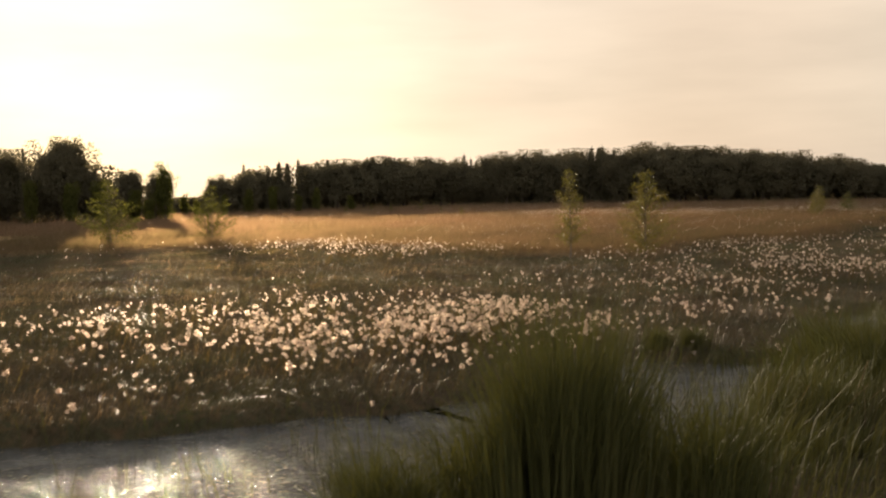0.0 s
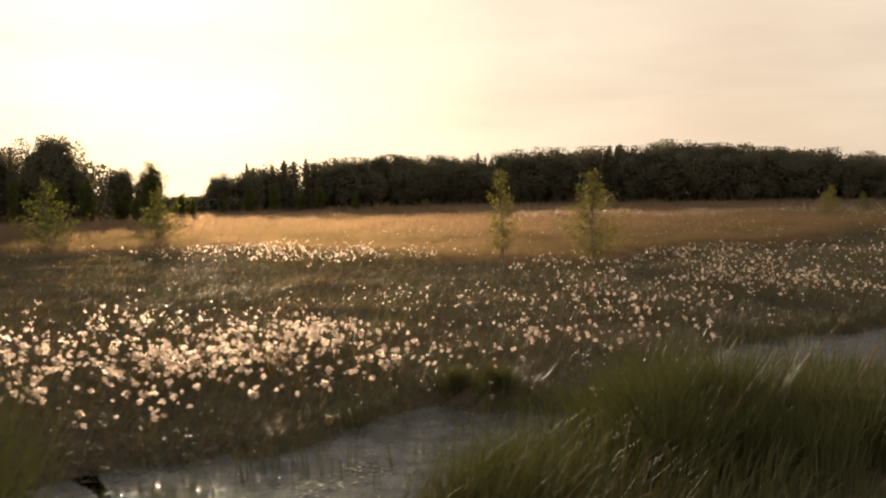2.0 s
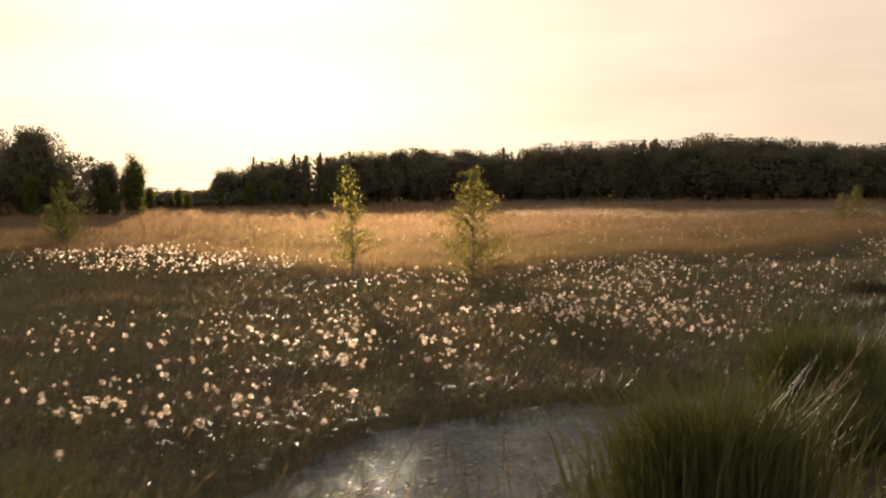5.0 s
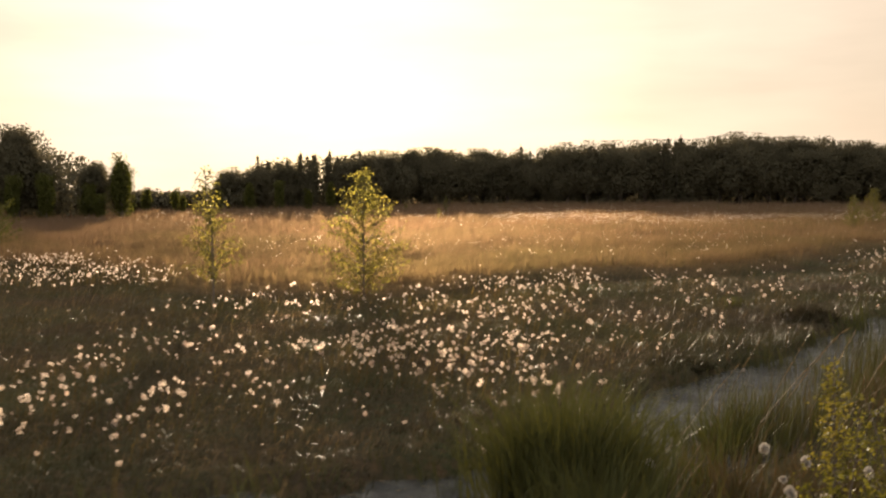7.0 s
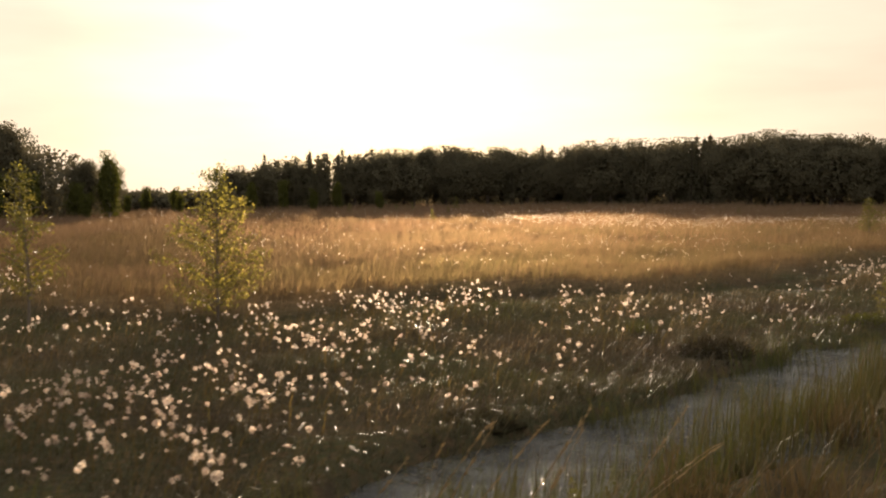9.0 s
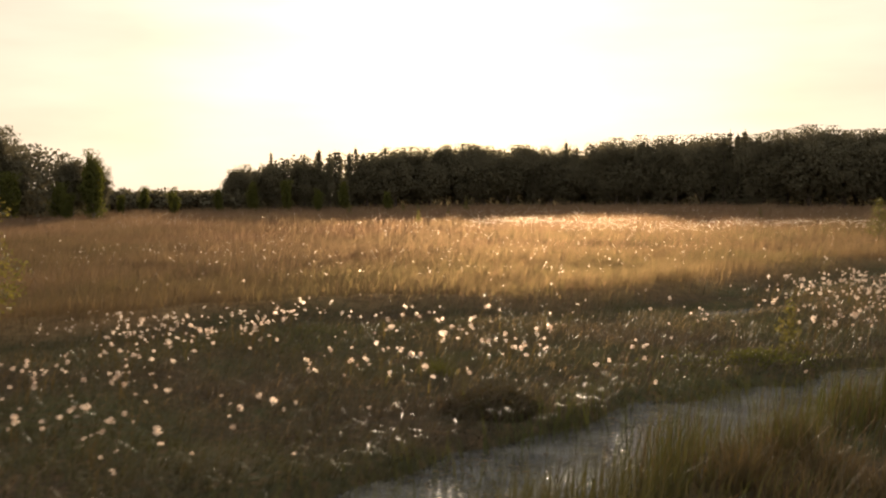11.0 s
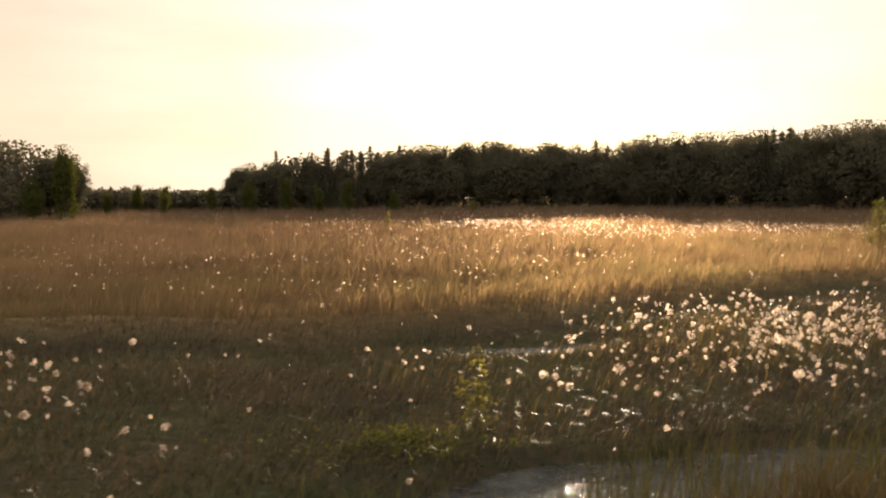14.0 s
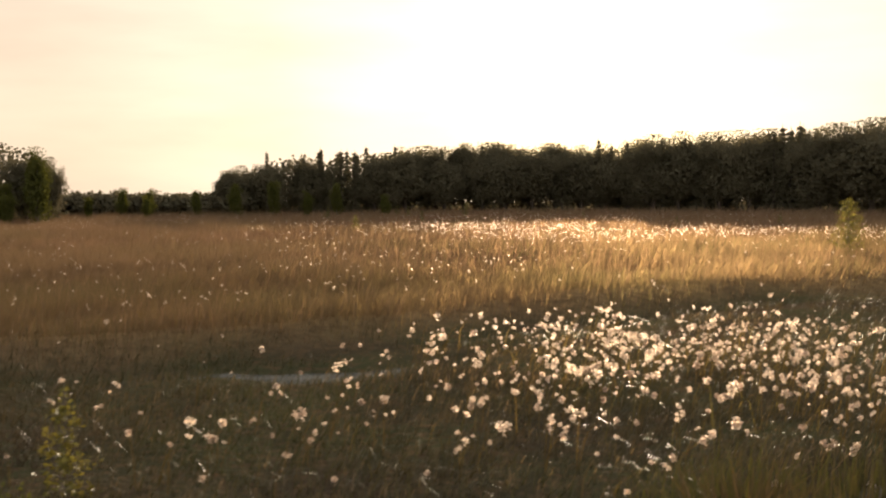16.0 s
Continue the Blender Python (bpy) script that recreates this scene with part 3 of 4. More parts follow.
# the nearer wood on the west side
for x, y, tall, wide, kind in ((-31.2, 79, 6.5, 5.0, 0), (-32.6, 80, 6.3, 5.0, 1), (-36.5, 80, 5.8, 5.0, 2), (-38.5, 81, 5.9, 5.0, 3), (-30.3, 80, 4.5, 3.6, 3),
                               (-35, 84, 4.9, 5.0, 1), (-41, 80, 5.6, 5.2, 0), (-39, 85, 5.9, 5.6, 2), (-28.0, 83, 4.1, 3.4, 0), (-26.0, 83, 4.0, 2.4, 1), (-44, 82, 5.6, 5.6, 1)):
    place(BROAD[kind], used, x, y, tall, wide, (x * 77) % 360)
place(FIRS[0], used, -34.6, 79, 6.1, 3.0, 50)
place(FIRS[2], used, -30.7, 83, 4.75, 3.4, 10)
for x, y, tall, wide in ((-24.6, 81, 4.6, 3.4), (-33.5, 77.6, 3.4, 2.6), (-30.4, 77.2, 3.2, 2.6), (-28.4, 78, 3.2, 3.0), (-36.6, 77.5, 2.6, 2.4), (-26.8, 80.5, 2.6, 2.6), (-25.4, 79.5, 1.9, 1.9)):
    place(fr.choice(EDGE), used, x, y, tall, wide, (x * 77) % 360)
# birches before the wood's west end
for x, y, tall in ((-21.5, 95, 2.4), (-19.8, 97, 2.6), (-23.2, 93, 2.0), (-26.5, 92, 2.1), (-24.8, 90, 1.7), (-29, 92, 2.2), (-17.6, 98, 1.9), (-16.2, 99.5, 2.4), (-13.2, 101, 1.6), (-28, 88, 1.6)):
    place(fr.choice(EDGE), used, x, y, tall, tall * fr.uniform(.7, 1.0), fr.uniform(0, 360))

# low far scrub closing the gap between the woods, sized and placed to fit the camera's view
SCRUB = [broadleaf(s, M_OAK_LEAF, M_BARK, wide=1.5, cards=480, leaf=.1, low=.02, name="scrub_bush") for s in (41, 42)]
for t in SCRUB:
    tagged(t, "low dark scrub bush at the far end of the moor", "bush", "far scrub between the woods")
SCRUB_LINE = [(-90, 84), (-60, 88), (-45, 92), (-25, 98.5)]
for back in (0.0, 1.6):
    x = -80.0
    while x < -24:
        place(fr.choice(SCRUB), used, x, float(np.interp(x, *zip(*SCRUB_LINE))) + back + fr.uniform(-.4, .4), 1.95 * fr.uniform(.82, 1.06), 2.2, fr.uniform(0, 360))
        x += fr.uniform(0.9, 1.5)

# young birches on the moor
SAPLINGS = [birch(51, M_BIRCH_LEAF, 2300, leaf=.0165, wide=.7, bare=.22, lean=.07, twig_count=38), birch(52, M_BIRCH_LEAF, 6000, leaf=.0165, wide=1.0, bare=.05, twig_count=70),
            birch(53, M_PALE_LEAF, 4200, leaf=.019, wide=1.15, bare=.04, stems=3), birch(54, M_BIRCH_LEAF, 900, wide=.6, leaf=.035, bare=.03, stems=2)]
tagged(SAPLINGS[0], "slender leaning birch sapling with thin yellow-green leaves", "tree", "birch saplings on the moor")
tagged(SAPLINGS[1], "bushy backlit birch sapling with yellow-green leaves", "tree", "birch saplings on the moor")
tagged(SAPLINGS[2], "spreading many-stemmed young birch among moor grass", "tree", "birch saplings on the moor")
tagged(SAPLINGS[3], "small distant birch seedling in the moor grass", "tree", "birch seedlings on the moor")
for k, x, y, tall, turn in ((0, 3.2, 38.4, 3.2, 60), (1, 6.05, 40.6, 3.15, 10), (2, -16.6, 48.6, 3.2, 0), (2, -13.0, 52.0, 2.8, 130), (1, 22.6, 75.2, 2.05, 200), (2, 25.0, 76.5, 1.6, 20),
                            (1, 21.0, 70.5, 1.7, 90)):
    place(SAPLINGS[k], used, x, y, tall, None, turn)
for x, y, tall in ((-6.5, 100.2, 1.25), (-11, 99, 0.9), (-9, 97, .9), (10, 92, .6), (15, 93, .7), (-2, 80, 1.0), (-4, 90, .8), (24, 96, .7), (3, 97, .6), (-12.5, 93, 1.0)):
    place(SAPLINGS[3], used, x, y, tall, None, (x * 53) % 360)


# ---- plants of the bog ----
def scatter(n, x0, x1, y0, y1, chance):
    x, y = rng.uniform(x0, x1, n), rng.uniform(y0, y1, n)
    keep = rng.random(n) < chance(x, y)
    return x[keep], y[keep]


WIND = 0.15


def moor_grass():
    """The brown moor grass, thinner and coarser with distance; greener, and darkened to paint in shade, towards the
    bog.
    """
    dry, green = [], []
    for n, x0, x1, y0, y1, size in ((560000, -24, 29, 37, 62, 0.38), (300000, -42, 34, 62, 88, 1.2), (100000, -50, 48, 88, 114, 2.4), (30000, -80, -24, 75, 118, 2.6)):
        x, y = scatter(n, x0, x1, y0, y1, lambda a, b: moor_share(a, b) * (0.45 + 0.55 * soft_noise(a, b, 1.3, 12)))
        inside = side_of(x, y, FIELD_EDGE)
        h = rng.uniform(.25, .62, len(x)) * (0.6 + 0.75 * soft_noise(x, y, 1.6, 13)) * (0.8 + 0.2 * np.clip(inside / 4, 0, 1))
        w, lean, head = rng.uniform(.012, .022, len(x)) * size, rng.uniform(.1, 1.1, len(x)), rng.normal(WIND, 1.3, len(x))
        shape = blades if size < 1 else slips
        dark = rng.random(len(x)) < 0.85 * np.clip(1.15 - inside / 19 + 0.9 * (soft_noise(x, y, 5.0, 14) - .5), 0, 1)
        for pieces, m in ((dry, ~dark), (green, dark)):
            pieces.append(shape(x[m], y[m], land(x[m], y[m]), h[m], w[m], lean[m], head[m]))
    tagged(part("moor_grass", merge(dry), M_MOOR), "sea of orange-brown dry moor grass in evening light", "grass", kind="stuff")
    tagged(part("shaded_edge_grass", merge(green), M_MOOR_EDGE_SHADED), "brown-green moor edge grass, colour darkened to stand for shade", "grass", kind="stuff")


def bank_share(x, y):
    wet = np.clip((flash_half(x, y) - np.abs(side_of(x, y, FLASH))) / 0.3 + 0.3, 0, .7)
    return (1 - moor_share(x, y)) * np.clip((side_of(x, y, DITCH) - ditch_half(x, y)) / 0.5 + 1.0, 0, 1) * (1 - wet)


def sedge():
    """Dark low sedge and litter between the ditch and the moor."""
    x, y = scatter(430000, -26, 30, 12, 62, lambda a, b: bank_share(a, b) * (0.12 + 0.88 * np.clip(soft_noise(a, b, 0.9, 21) * 2 - .5, 0, 1)) * np.where(b > 36, .8, 1.0))
    h = rng.uniform(.06, .27, len(x)) * (0.35 + 1.2 * soft_noise(x, y, 1.1, 22))
    lean = rng.uniform(.5, 1.6, len(x))
    tagged(part("sedge", blades(x, y, land(x, y), h, rng.uniform(.006, .012, len(x)), lean, rng.normal(WIND, 1.0, len(x))), M_SEDGE),
           "dark tangled bog sedge and brown litter", "grass", kind="stuff")
    x, y = scatter(300000, -10, 25, 13, 50, lambda a, b: bank_share(a, b) * np.exp(-np.maximum(0, side_of(a, b, DITCH) - 4) / 7))
    h = rng.uniform(.06, .22, len(x)) * (0.5 + soft_noise(x, y, .8, 23))
    tagged(part("low_sedge", slips(x, y, land(x, y), h, rng.uniform(.012, .022, len(x)), rng.uniform(.1, 1.3, len(x)), rng.normal(WIND, 1.3, len(x))), M_SEDGE),
           "short dark sedge and moss by the water", "grass", kind="stuff")


def litter():
    """Dead leaves and stalks lying in the sedge, coloured pale to stand in for glints."""
    x, y = scatter(260000, -14, 27, 14, 56, lambda a, b: bank_share(a, b) * soft_noise(a, b, 1.4, 25) ** 2)
    h = rng.uniform(.04, .2, len(x))
    tagged(part("dead_litter", blades(x, y, land(x, y) + .02, h, rng.uniform(.003, .006, len(x)), rng.uniform(.5, 1.5, len(x)), rng.normal(WIND, .7, len(x))), M_LITTER),
           "dead sedge leaves across the bog, coloured pale for glints", "litter", kind="stuff")


# thick stands of seed heads: x, y, reach, heads to the square metre
WEST_STANDS = [(-2, 23, 3.2, 10), (-.6, 20.5, 2.2, 9), (-5, 20.5, 2.6, 9), (2.0, 22.4, 2.4, 7), (-3, 17.5, 1.8, 5), (1.2, 20, 1.6, 6), (-7, 43.5, 2.6, 8), (-4, 42.8, 2.4, 10), (-1.6, 42, 1.8, 12), (.2, 40.9, 1.2, 13), (-6, 46, 1.8, 11), (-3, 44.6, 1.4, 11)]
MIDDLE_STANDS = [(5.2, 24.5, 2.6, 5), (10, 36, 3.0, 2.2), (8, 30.5, 2.6, 4.2), (4, 30, 2.6, 2.8), (7, 28, 2.2, 4.2), (10, 32.5, 2.0, 5), (11.2, 34.5, 1.8, 6), (11.2, 30.6, 1.6, 4), (9.4, 41.5, 1.8, 5), (12, 42.5, 1.6, 1.5),
                 (5, 36.5, 2.4, 3.6), (8.5, 38, 2.5, 3.6), (13.5, 39.5, 1.6, 2), (9.5, 43.5, 1.6, 2.5), (14, 38.5, 2.6, 1.3), (12, 40, 2.6, 1.3), (15.5, 41, 2.2, 1.2), (16.5, 43.4, 1.8, 1.3), (13.5, 44.5, 1.6, 1.6)]
EAST_STANDS = [(20.8, 50.8, 1.8, 16), (22.4, 50, 1.8, 11), (20.7, 47.8, 1.4, 14), (22, 46.9, 1.3, 11), (23.6, 49.5, 2, 10), (21.4, 45.9, 1.0, 8), (23.1, 54, 2, 4), (19.0, 46.2, 0.9, 4), (17.2, 44.6, 0.8, 3),
               (19.5, 44.6, 1.3, 2.4), (20.8, 44.2, .8, 4), (18.2, 45.6, 1.2, 1.6)]


# dark heath with hardly a head: x, y, reach
BARE = [(.5, 38.3, 2.2), (2.6, 34.6, 1.8), (-1, 32, 2.5), (-4.5, 35.5, 3), (-11.8, 37, 4), (12.1, 41.4, 1.4), (15.6, 44, 1.3), (15, 46.5, 1.6), (-8, 30, 3)]


def head_chance(x, y, peak):
    total = np.full(np.shape(x), 0.22)
    for cx, cy, r, k in WEST_STANDS + MIDDLE_STANDS + EAST_STANDS:
        total = total + 1.4 * k * np.exp(-((x - cx) ** 2 + (y - cy) ** 2) / (r * r))
    for cx, cy, r in BARE:
        total = total * (1 - .88 * np.exp(-((x - cx) ** 2 + (y - cy) ** 2) / (r * r)))
    return np.clip(total * bank_share(x, y) * (0.15 + 1.9 * soft_noise(x, y, 1.1, 31) ** 2) / peak, 0, 1)


def tuft(seed, n=52, fine=1.0):
    """A nodding head of silky seed hairs, one unit across: loose flakes of hair round two or three tassels."""
    g = np.random.default_rng(seed)
    count = int(g.integers(1, 4))
    cores = g.normal(0, .15, (count, 3)) * (1, 1, 1.3)
    c = cores[g.integers(0, count, n)]
    d = g.normal(size=(n, 3))
    d /= np.linalg.norm(d, axis=1)[:, None]
    d[:, 2] -= .3
    s = np.cross(d, g.normal(size=(n, 3)))
    s /= np.linalg.norm(s, axis=1)[:, None]
    far = g.uniform(.16, .36, (n, 1))
    w = g.uniform(.035, .095, (n, 1)) * fine
    v = np.stack([c + d * .04, c + d * far * .8 - s * w, c + d * far + s * w], 1).reshape(-1, 3)
    return v, np.arange(n * 3).reshape(n, 3)


def many(shapes, x, y, z, size):
    """Copies of the shapes at the places, joined."""
    pieces = []
    kind = rng.integers(0, len(shapes), len(x))
    for k, (v, f) in enumerate(shapes):
        m = np.flatnonzero(kind == k)
        a = rng.uniform(0, 2 * np.pi, len(m))
        c, s = np.cos(a)[:, None], np.sin(a)[:, None]
        sx, sz = (size[m] * rng.uniform(.85, 1.15, len(m)))[:, None], (size[m] * rng.uniform(.85, 1.35, len(m)))[:, None]
        out = np.stack([x[m, None] + (v[:, 0] * c - v[:, 1] * s) * sx, y[m, None] + (v[:, 0] * s + v[:, 1] * c) * sx, z[m, None] + v[:, 2] * sz], 2)
        pieces.append((out.reshape(-1, 3), (np.arange(len(m))[:, None, None] * len(v) + f[None]).reshape(-1, 3)))
    return merge(pieces)


def cotton_grass():
    full, plain = [tuft(s, 76) for s in range(60, 72)], [tuft(s, 32, 1.4) for s in range(60, 68)]
    tiny = [tuft(s, 12, 1.5) for s in range(66, 69)]
    peak = 26.0
    x, y = scatter(int(peak * 56 * 50), -26, 30, 12, 62, lambda a, b: 0.95 * head_chance(a, b, peak))
    # heads stand in small groups
    extra = np.flatnonzero(rng.random(len(x)) < .45)
    extra = np.concatenate([extra, extra[rng.random(len(extra)) < .5]])
    x, y = np.concatenate([x, x[extra] + rng.normal(0, .09, len(extra))]), np.concatenate([y, y[extra] + rng.normal(0, .09, len(extra))])
    h = rng.uniform(.26, .58, len(x))
    lean, head = rng.uniform(.05, .8, len(x)), rng.normal(WIND, .9, len(x))
    z = land(x, y)
    tx, ty = x + np.cos(head) * lean * h, y + np.sin(head) * lean * h
    stems = blades(x, y, z, h, np.full(len(x), .009), lean, head)
    tagged(part("cotton_grass_stems", stems, M_STEM), "thin brown leaning stems of cotton grass", "plant", kind="stuff")
    size = np.clip(rng.lognormal(math.log(.069), .36, len(x)), .03, .15) * np.where(y < 24, 1.3, 1.0)
    close = np.abs(side_of(x, y, DITCH)) < 8
    heads = merge([many(kind, tx[m], ty[m], (z + h * .95)[m], size[m]) for kind, m in ((full, close), (plain, ~close))])
    tagged(part("cotton_grass_heads", heads, M_COTTON), "glowing white cotton grass seed heads over the bog", "plant", kind="stuff")
    # thin sprinkling over the moor, massed in a band to stand for sun glitter
    x, y = scatter(32000, -22, 30, 42, 96, lambda a, b: moor_share(a, b) * (0.15 + 0.85 * (soft_noise(a, b, 6, 33) > .45)) * (0.14 + 0.86 * np.exp(-((b - 77) / 8) ** 2)) * np.clip((a + 8) / 7, .12, 1))
    tagged(part("moor_cotton_heads", many(tiny, x, y, land(x, y) + rng.uniform(.4, .62, len(x)), rng.uniform(.05, .095, len(x))), M_COTTON),
           "scattered white seed heads, massed to stand for glitter on the moor", "plant", kind="stuff")


def near_bank_grass():
    """Rank grass on the near side of the ditch."""
    x, y = scatter(520000, -14, 32, 5, 52, lambda a, b: np.clip((-side_of(a, b, DITCH) - ditch_half(a, b) - np.where(a < 1.4, 1.4, 0)) / .5 + .5, 0, 1) * np.exp(-np.maximum(0, -side_of(a, b, DITCH) - 3.5) / 1.2) * (.25 + .75 * soft_noise(a, b, 1.2, 41)) * np.where(a > 13.5, .45, 1.0))
    h = rng.uniform(.25, .75, len(x)) * (0.45 + 1.0 * soft_noise(x, y, 2.2, 42)) * np.where((x > 7.4) & (x < 12.3), .42, 1.0) * np.where(x > 13.5, .8, 1.0)
    brown = rng.random(len(x)) < np.clip((x - 13) / 5, .06, .5) * (.4 + .9 * soft_noise(x, y, 1.0, 43))
    lean, head, wide = rng.uniform(.1, .8, len(x)), rng.normal(WIND, .9, len(x)), rng.uniform(.008, .016, len(x))
    for name, m, mat, words in (("bank_grass", ~brown, M_RUSH, "rank dark green grass on the near ditch bank"), ("dry_bank_grass", brown, M_BANK, "warm brown withered grass on the near ditch bank")):
        tagged(part(name, blades(x[m], y[m], land(x[m], y[m]), h[m], wide[m], lean[m], head[m]), mat), words, "grass", kind="stuff")


def rush_shape(seed, n, tall, spread):
    g = np.random.default_rng(seed)
    a, r = g.uniform(0, 2 * np.pi, n), np.abs(g.normal(0, spread * .45, n))
    x, y = np.cos(a) * r, np.sin(a) * r
    return blades(x, y, np.zeros(n), g.uniform(.45, 1.0, n) * tall, g.uniform(.007, .014, n), g.uniform(.05, .6, n), a + g.normal(.2, .6, n))


def stalk_shape(seed):
    """A dry flowering stalk with a narrow, bristly seed spike."""
    g = np.random.default_rng(seed)
    lean = g.uniform(.45, .85)
    line = np.array([(lean * q ** 1.3, g.normal(0, .01) + .1 * q, q * 1.15) for q in np.linspace(0, 1, 6)])
    stem = tube(line, (.0025, .0025, .002, .0022, .002, .001), 4)
    n = 30
    q = g.uniform(.6, 1.0, n) ** .8
    base = np.stack([np.interp(q, np.linspace(0, 1, 6), line[:, k]) for k in range(3)], 1)
    way = np.array([lean, .1, .9]) * .05 + g.normal(0, .009, (n, 3))
    wide = g.normal(0, .0019, (n, 3))
    v = np.stack([base - wide, base + wide, base + way], 1).reshape(-1, 3)
    return merge([stem, (v, np.arange(n * 3).reshape(n, 3))])


STALKS = [mesh_from("dry_stalk", *stalk_shape(s)) for s in (90, 91, 92, 93)]


def rush_tussock(seed, tall=0.95, spread=.55, n=760, stalks=2, mat=None, name="rush_tussock", reach=.35, long=1.05):
    g = random.Random(seed)
    thing = new(name)
    tagged(part("foliage", rush_shape(seed, n, tall, spread), mat or M_RUSH, thing), kind="stuff")
    for k in range(stalks):
        stalk = part("dry_stalk", g.choice(STALKS), M_STRAW, thing, "pale dry flowering stalk")
        size = g.uniform(.7, 1.0) * long
        stalk.matrix_basis = pose(g.uniform(-reach, reach), g.uniform(-reach, reach), 0, 0, 0, g.uniform(-35, 30)) @ Matrix.Diagonal((size, size, size, 1))
    return tagged(thing, "dense dark green rush tussock with pale dry stalks", "rush", "rush tussocks along the ditch")


moor_grass()
sedge()
litter()
cotton_grass()
near_bank_grass()
TUSSOCKS = [rush_tussock(70), rush_tussock(72, 1.1, .6), rush_tussock(74, .8, .5)]
LOOSE = [rush_tussock(s, 1.0, .42, 300, 1, long=.6) for s in (75, 76, 77)]
STALKY = [rush_tussock(s, .6, .6, 260, 5, reach=.6, long=1.1) for s in (82, 83)]
WITHERED = [rush_tussock(s, .9, .6, 170, 1, M_BANK, "withered_tussock") for s in (78, 79, 80)]
for t in STALKY:
    tagged(t, "low grass tuft with many pale feathery dry stalks", "grass", "stalky tufts along the ditch")
for t in LOOSE:
    tagged(t, "tall loose green rush tussock beside the water")
for t in WITHERED:
    tagged(t, "sparse withered brown sedge tuft on the ditch bank", "sedge", "withered tufts along the ditch")


def clump(cx, cy, n, reach, tall, slim=1.0, kinds=TUSSOCKS):
    """Tussocks growing close together."""
    for k in range(n):
        a, r = k * 2.4 + cx, reach * math.sqrt((k + .3) / n)
        place(fr.choice(kinds), used, cx + r * math.cos(a), cy + r * math.sin(a), tall * fr.uniform(.8, 1.15), slim * tall * fr.uniform(.9, 1.3), fr.uniform(-25, 25))


for row in ((1.3, 10.97, 10, .38, 1.95, .62), (.8, 11.4, 2, .3, 1.3), (-.1, 11.0, 2, .4, .85), (2.4, 11.2, 3, .5, 1.3), (4.5, 14.6, 3, .6, .8), (8.0, 16.9, 5, .8, .95), (6.9, 16.2, 3, .5, .9), (12.75, 25.8, 7, .55, 1.3),
            (11.9, 27.2, 3, .6, .6), (-0.8, 12.6, 2, .5, .7), (-3.2, 12.2, 2, .4, .6), (9.3, 19.4, 3, .6, .75)):
    clump(*row, kinds=LOOSE)
for row in ((6.7, 18.3, 11, 1.3, 1.25), (8.7, 19.3, 4, .6, 1.3), (6.0, 16.6, 4, .7, 1.0), (11.2, 21.6, 5, .5, 1.25), (13.2, 23.6, 4, .8, .9), (10.4, 22.7, 2, .6, .45), (4.3, 15.8, 2, .6, .6), (24.9, 45.2, 4, .7, .75), (3.6, 20.2, 2, .5, .4)):
    clump(*row)
for row in ((4.0, 13.6, 2, .6, .8), (7.2, 18.6, 2, .4, 1.4), (8.6, 19.3, 2, .4, 1.2), (14.3, 29.0, 2, .3, 1.35), (23.0, 40.6, 2, .5, .8)):
    clump(*row, kinds=STALKY)
for row in ((14.9, 26.4, 4, .8, .75), (16.9, 30.3, 7, 1.1, .75), (18.4, 33.2, 7, 1.2, .7), (20.0, 36.2, 7, 1.2, .7), (21.4, 39.2, 7, 1.2, .7), (22.8, 42.2, 6, 1.0, .75), (24.0, 44.6, 5, .9, .8), (16.1, 32.4, 4, .8, .6),
            (18.9, 37.3, 4, .9, .6), (20.3, 40.4, 4, .8, .6)):
    clump(*row, kinds=WITHERED)


def hummock(seed):
    g = np.random.default_rng(seed)
    bm = bmesh.new()
    bmesh.ops.create_icosphere(bm, subdivisions=4, radius=1.0)
    for v in bm.verts:
        v.co *= 1 + 0.28 * noise.noise(v.co * 1.7 + Vector((seed, 0, 0))) + 0.12 * noise.noise(v.co * 5)
        v.co.z = max(v.co.z * .75, -.15)
    v = np.array([p.co for p in bm.verts])
    bm.verts.ensure_lookup_table()
    f = np.array([[p.index for p in q.verts] for q in bm.faces])
    bm.free()
    thing = new("moss_hummock")
    part("mound", (v, f), M_MOSS, thing, smooth=True)
    n = 800
    d = g.normal(size=(n, 3))
    d[:, 2] = np.abs(d[:, 2])
    d /= np.linalg.norm(d, axis=1)[:, None]
    tagged(part("moss_cover", blades(d[:, 0] * .9, d[:, 1] * .9, d[:, 2] * .68, g.uniform(.25, .7, n), g.uniform(.02, .04, n), g.uniform(.3, 1.3, n), g.uniform(0, 6.3, n)), M_HEATH, thing), kind="stuff")
    return tagged(thing, "rounded dark mossy peat hummock beside the ditch", "hummock", "moss hummocks")


mound = hummock(5)
for x, y, tall, wide in ((15.95, 38.75, .3, .6), (13.5, 33.4, .16, .5), (3.9, 18.75, .26, .8)):
    place(mound, used, x, y, tall, wide, x * 40)

yellow = rush_tussock(84, .5, .6, 150, 0, M_PALE_LEAF, "grass_tuft")
tagged(yellow, "small sunlit yellow-green grass tuft on a hummock", "grass", "sunlit grass tufts")
for x, y, size in ((14.6, 40.5, .6), (15.55, 39.0, .55)):
    place(yellow, used, x, y, size, size, x * 50)

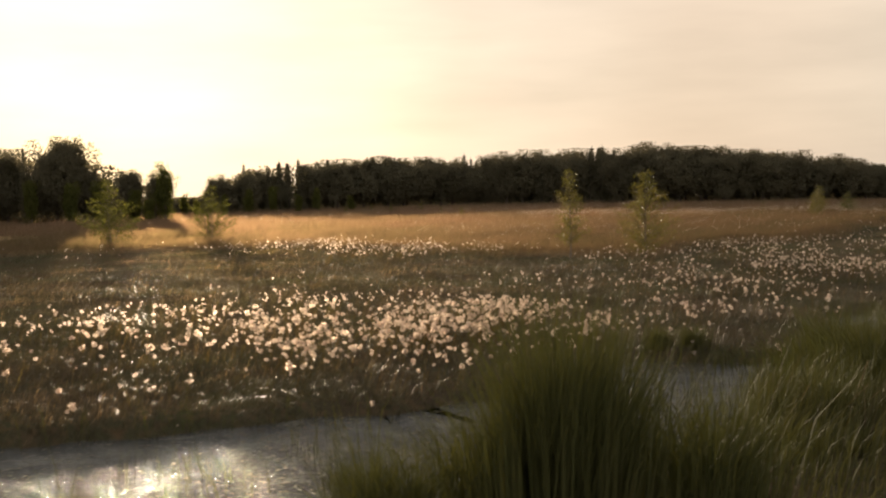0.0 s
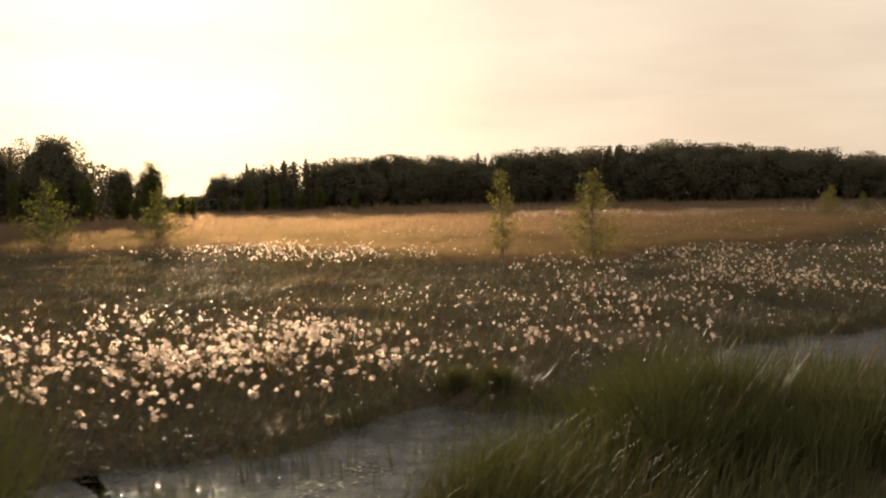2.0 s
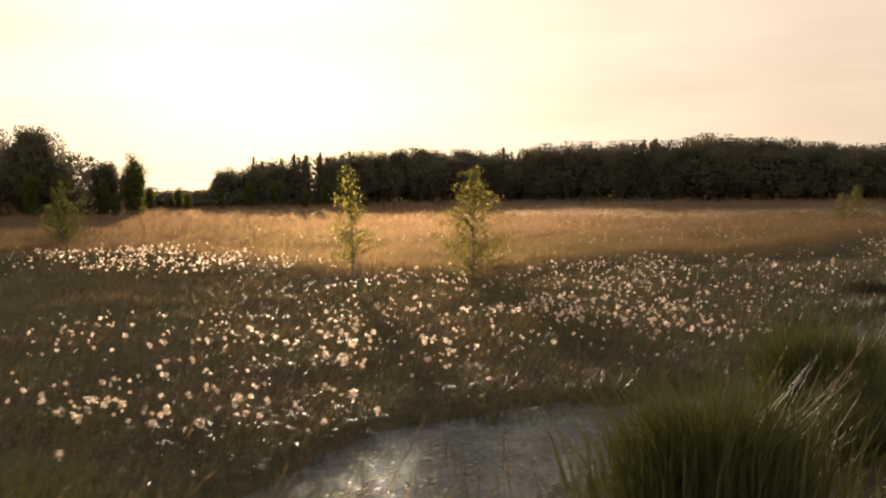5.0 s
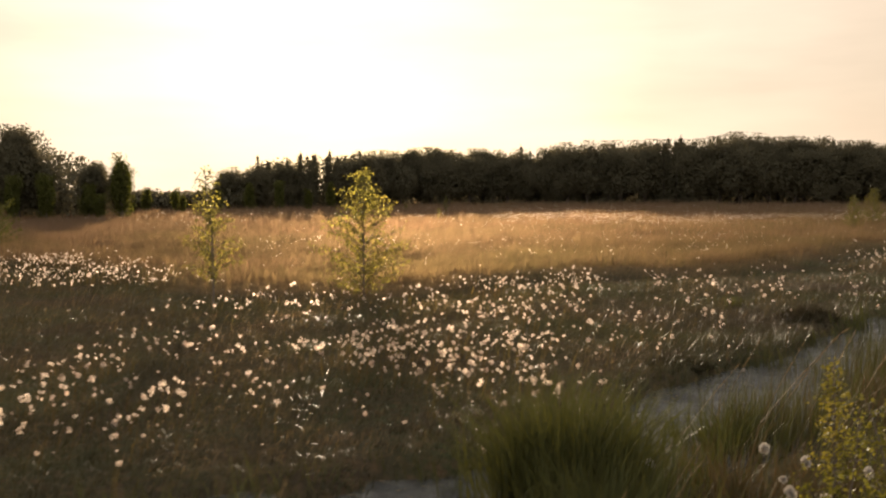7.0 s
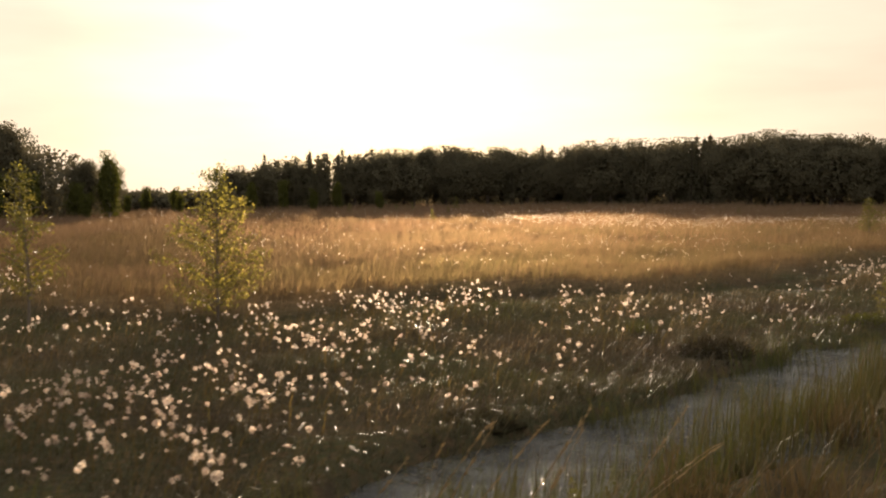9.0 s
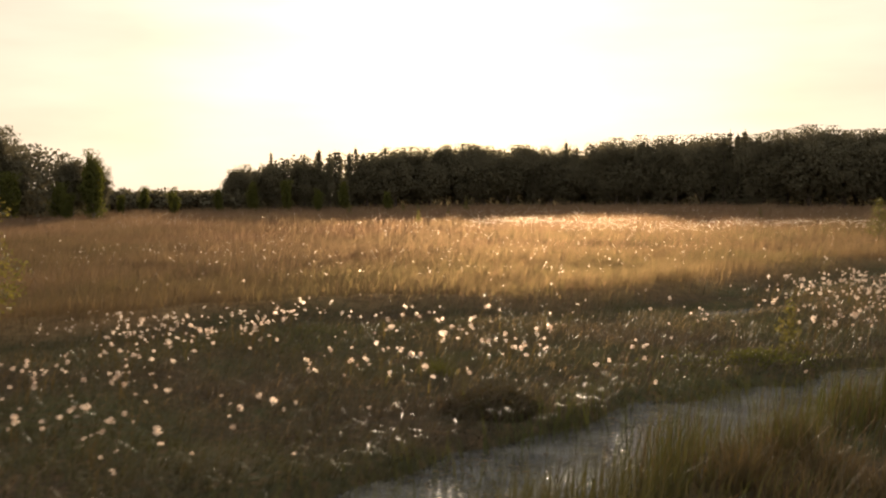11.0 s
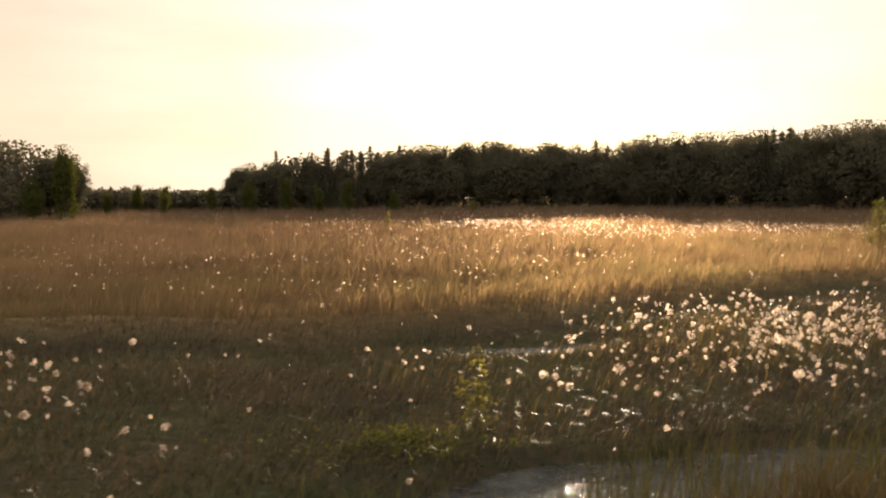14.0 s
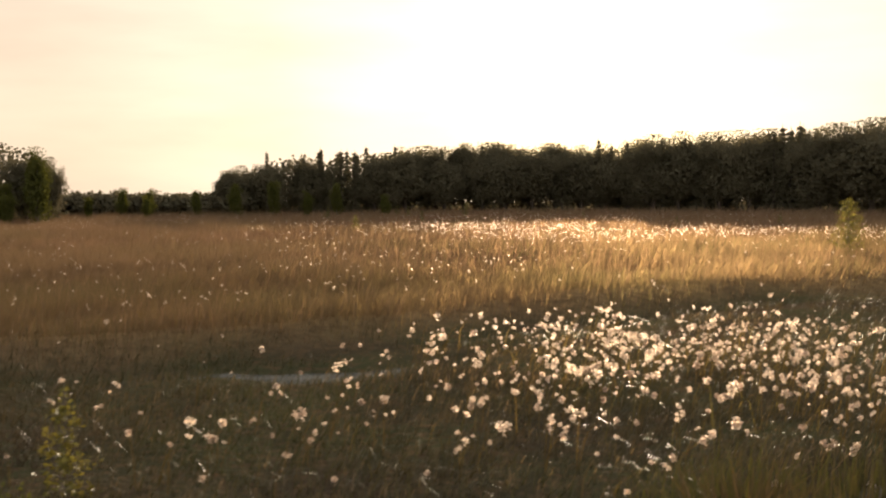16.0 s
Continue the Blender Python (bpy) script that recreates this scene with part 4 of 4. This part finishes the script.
sprouts = birch(80, M_BIRCH_LEAF, 420, leaf=.05, wide=.6, bare=.04, stems=2, name="birch_sprout")
tagged(sprouts, "small leafy yellow-green birch sprout on the bog", "bush", "birch sprouts by the ditch")
for x, y, tall in ((19.0, 43.95, .85), (15.3, 29.6, .6), (12.6, 28.4, .5)):
    place(sprouts, used, x, y, tall, None, x * 60)
willow = birch(81, M_WILLOW_LEAF, 2300, leaf=.0155, wide=.34, bare=.12, stems=3, name="willow_bush", twig_count=34)
tagged(willow, "backlit yellow-green leafy willow bush on the ditch bank", "bush", "willow bushes by the ditch")
for x, y, tall in ((14.69, 24.17, 1.75), (15.15, 23.4, 2.1), (15.0, 23.9, 1.3), (15.3, 23.75, 1.45), (15.6, 23.1, 1.6)):
    place(willow, used, x, y, tall, tall * 1.1, x * 170)


# cotton grass standing by itself on the near bank
def single_cotton(seed):
    g = random.Random(seed)
    thing = new("cotton_grass")
    lean = g.uniform(.05, .2)
    line = [(0, 0, 0), (lean * .3, 0, .3), (lean, .02, .6), (lean + .05, .02, .66)]
    stem = part("stem", tube(line, (.004, .004, .003, .002), 5), M_STEM, thing)
    head = part("seed_head", tuft(seed, 420, .45), M_COTTON_SHADED, stem, "fluffy white seed head")
    head.matrix_basis = pose(lean + .06, .02, .64) @ Matrix.Diagonal((.11, .11, .13, 1))
    return tagged(thing, "single tall cotton grass with a fluffy white head", "plant", "cotton grass on the near bank")


SINGLES = [single_cotton(s) for s in (95, 96, 97)]
for k in range(26):
    if k < 22:
        x, y = 14.45 + fr.gauss(0, .5), 24.3 + fr.gauss(0, .55)
    else:
        x, y = fr.uniform(7.4, 8.8), 15.4 + fr.gauss(0, .5)
    place(SINGLES[k % 3], used, x, y, fr.uniform(.75, 1.15) * (1.05 if k < 22 else .9), fr.uniform(.85, 1.1) * (1.2 if k < 22 else 1), fr.uniform(-60, 60))


def moss_patch():
    """Low sunlit bog moss and bilberry leaves by the sprout."""
    n = 2000
    x, y = 18.7 + rng.normal(0, .55, n), 43.0 + rng.normal(0, .4, n)
    keep = (bank_share(x, y) > .6) & (rng.random(n) < soft_noise(x, y, .5, 27) * 1.3)
    x, y = x[keep], y[keep]
    pos = np.stack([x, y, land(x, y) + rng.uniform(.0, .12, len(x))], 1)
    tagged(part("bog_moss", leaves(pos, rng.uniform(.02, .05, len(x))), M_PALE_LEAF), "low yellow-green moss and small leaves on wet peat", "moss", kind="stuff")


moss_patch()


# leaves, stalks and pale flecks afloat on the ditch water
def debris():
    for name, mat, count, words in (("floating_debris", M_SEDGE, 190000, "dark leaves and stalk bits afloat on bog water"), ("floating_pale_flecks", M_LITTER, 70000, "small pale flecks afloat on bog water")):
        x = rng.uniform(-8, 24, count)
        y = np.interp(x, *zip(*DITCH)) + rng.uniform(-3.5, 3.5, count)
        keep = (np.abs(side_of(x, y, DITCH)) < ditch_half(x, y) + .1) & (rng.random(count) < .03 + soft_noise(x, y, .7, 71) ** 2 * .6)
        x, y = x[keep], y[keep]
        n = len(x)
        a, size = rng.uniform(0, 2 * np.pi, n), np.clip(rng.lognormal(math.log(.018), .5, n), .006, .06)
        c, s = np.cos(a) * size, np.sin(a) * size
        z = np.full(n, WATER_LEVEL + .006)
        v = np.stack([np.stack([x - c, y - s, z], 1), np.stack([x + s * .4, y - c * .4, z + .004], 1), np.stack([x + c, y + s, z], 1), np.stack([x - s * .4, y + c * .4, z + .003], 1)], 1).reshape(-1, 3)
        f = (np.arange(n)[:, None, None] * 4 + np.array([[0, 1, 2], [0, 2, 3]])[None]).reshape(-1, 3)
        tagged(part(name, (v, f), mat), words, "debris", kind="stuff")


def water_reeds():
    """Thin green reeds standing in the shallow edges of the pools."""
    x = rng.uniform(-7, 24, 170000)
    y = np.interp(x, *zip(*DITCH)) + rng.uniform(-3.2, 3.2, len(x))
    inner = ditch_half(x, y) - np.abs(side_of(x, y, DITCH))
    patch = np.clip(soft_noise(x, y, 1.1, 81) * 2.2 - .75, 0, 1) ** 2
    keep = (inner > -.15) & (rng.random(len(x)) < patch * (.04 + .5 * np.exp(-np.maximum(inner, 0) / .35)))
    x, y = x[keep], y[keep]
    h = rng.uniform(.2, .62, len(x)) * (.5 + .8 * soft_noise(x, y, .9, 82))
    tagged(part("water_reeds", blades(x, y, np.full(len(x), WATER_LEVEL - .08), h, rng.uniform(.007, .013, len(x)), rng.uniform(.05, .55, len(x)), rng.normal(WIND + 2.2, .9, len(x))), M_RUSH),
           "thin green reeds standing in shallow ditch water", "reed", kind="stuff")


def reed_fringe():
    """Thin withered reeds standing in the near edge of the ditch."""
    x = rng.uniform(12.6, 24.5, 120000)
    y = np.interp(x, *zip(*DITCH)) - rng.uniform(-.6, 3.4, len(x))
    side, half = side_of(x, y, DITCH), ditch_half(x, y)
    near = np.clip((-side - .05) / .5, 0, 1) * (-side < half + .5)
    keep = rng.random(len(x)) < near * (.03 + .5 * soft_noise(x, y, .55, 85) ** 4) * np.interp(x, (12.6, 13.6, 18, 24), (.5, 1.0, 1.0, .8))
    x, y = x[keep], y[keep]
    base = np.maximum(land(x, y), WATER_LEVEL - .08)
    h = rng.uniform(.35, .85, len(x)) * (.6 + .6 * soft_noise(x, y, 1.0, 86))
    green = rng.random(len(x)) < .72
    for name, m, mat, words in (("withered_reeds", ~green, M_BANK, "thin withered brown reeds in the ditch margin"), ("green_reeds", green, M_RUSH, "thin dull green reeds in the ditch margin")):
        tagged(part(name, blades(x[m], y[m], base[m], h[m], rng.uniform(.006, .011, m.sum()), rng.uniform(.03, .35, m.sum()), rng.normal(WIND, 1.2, m.sum())), mat), words, "reed", kind="stuff")


water_reeds()
reed_fringe()
debris()
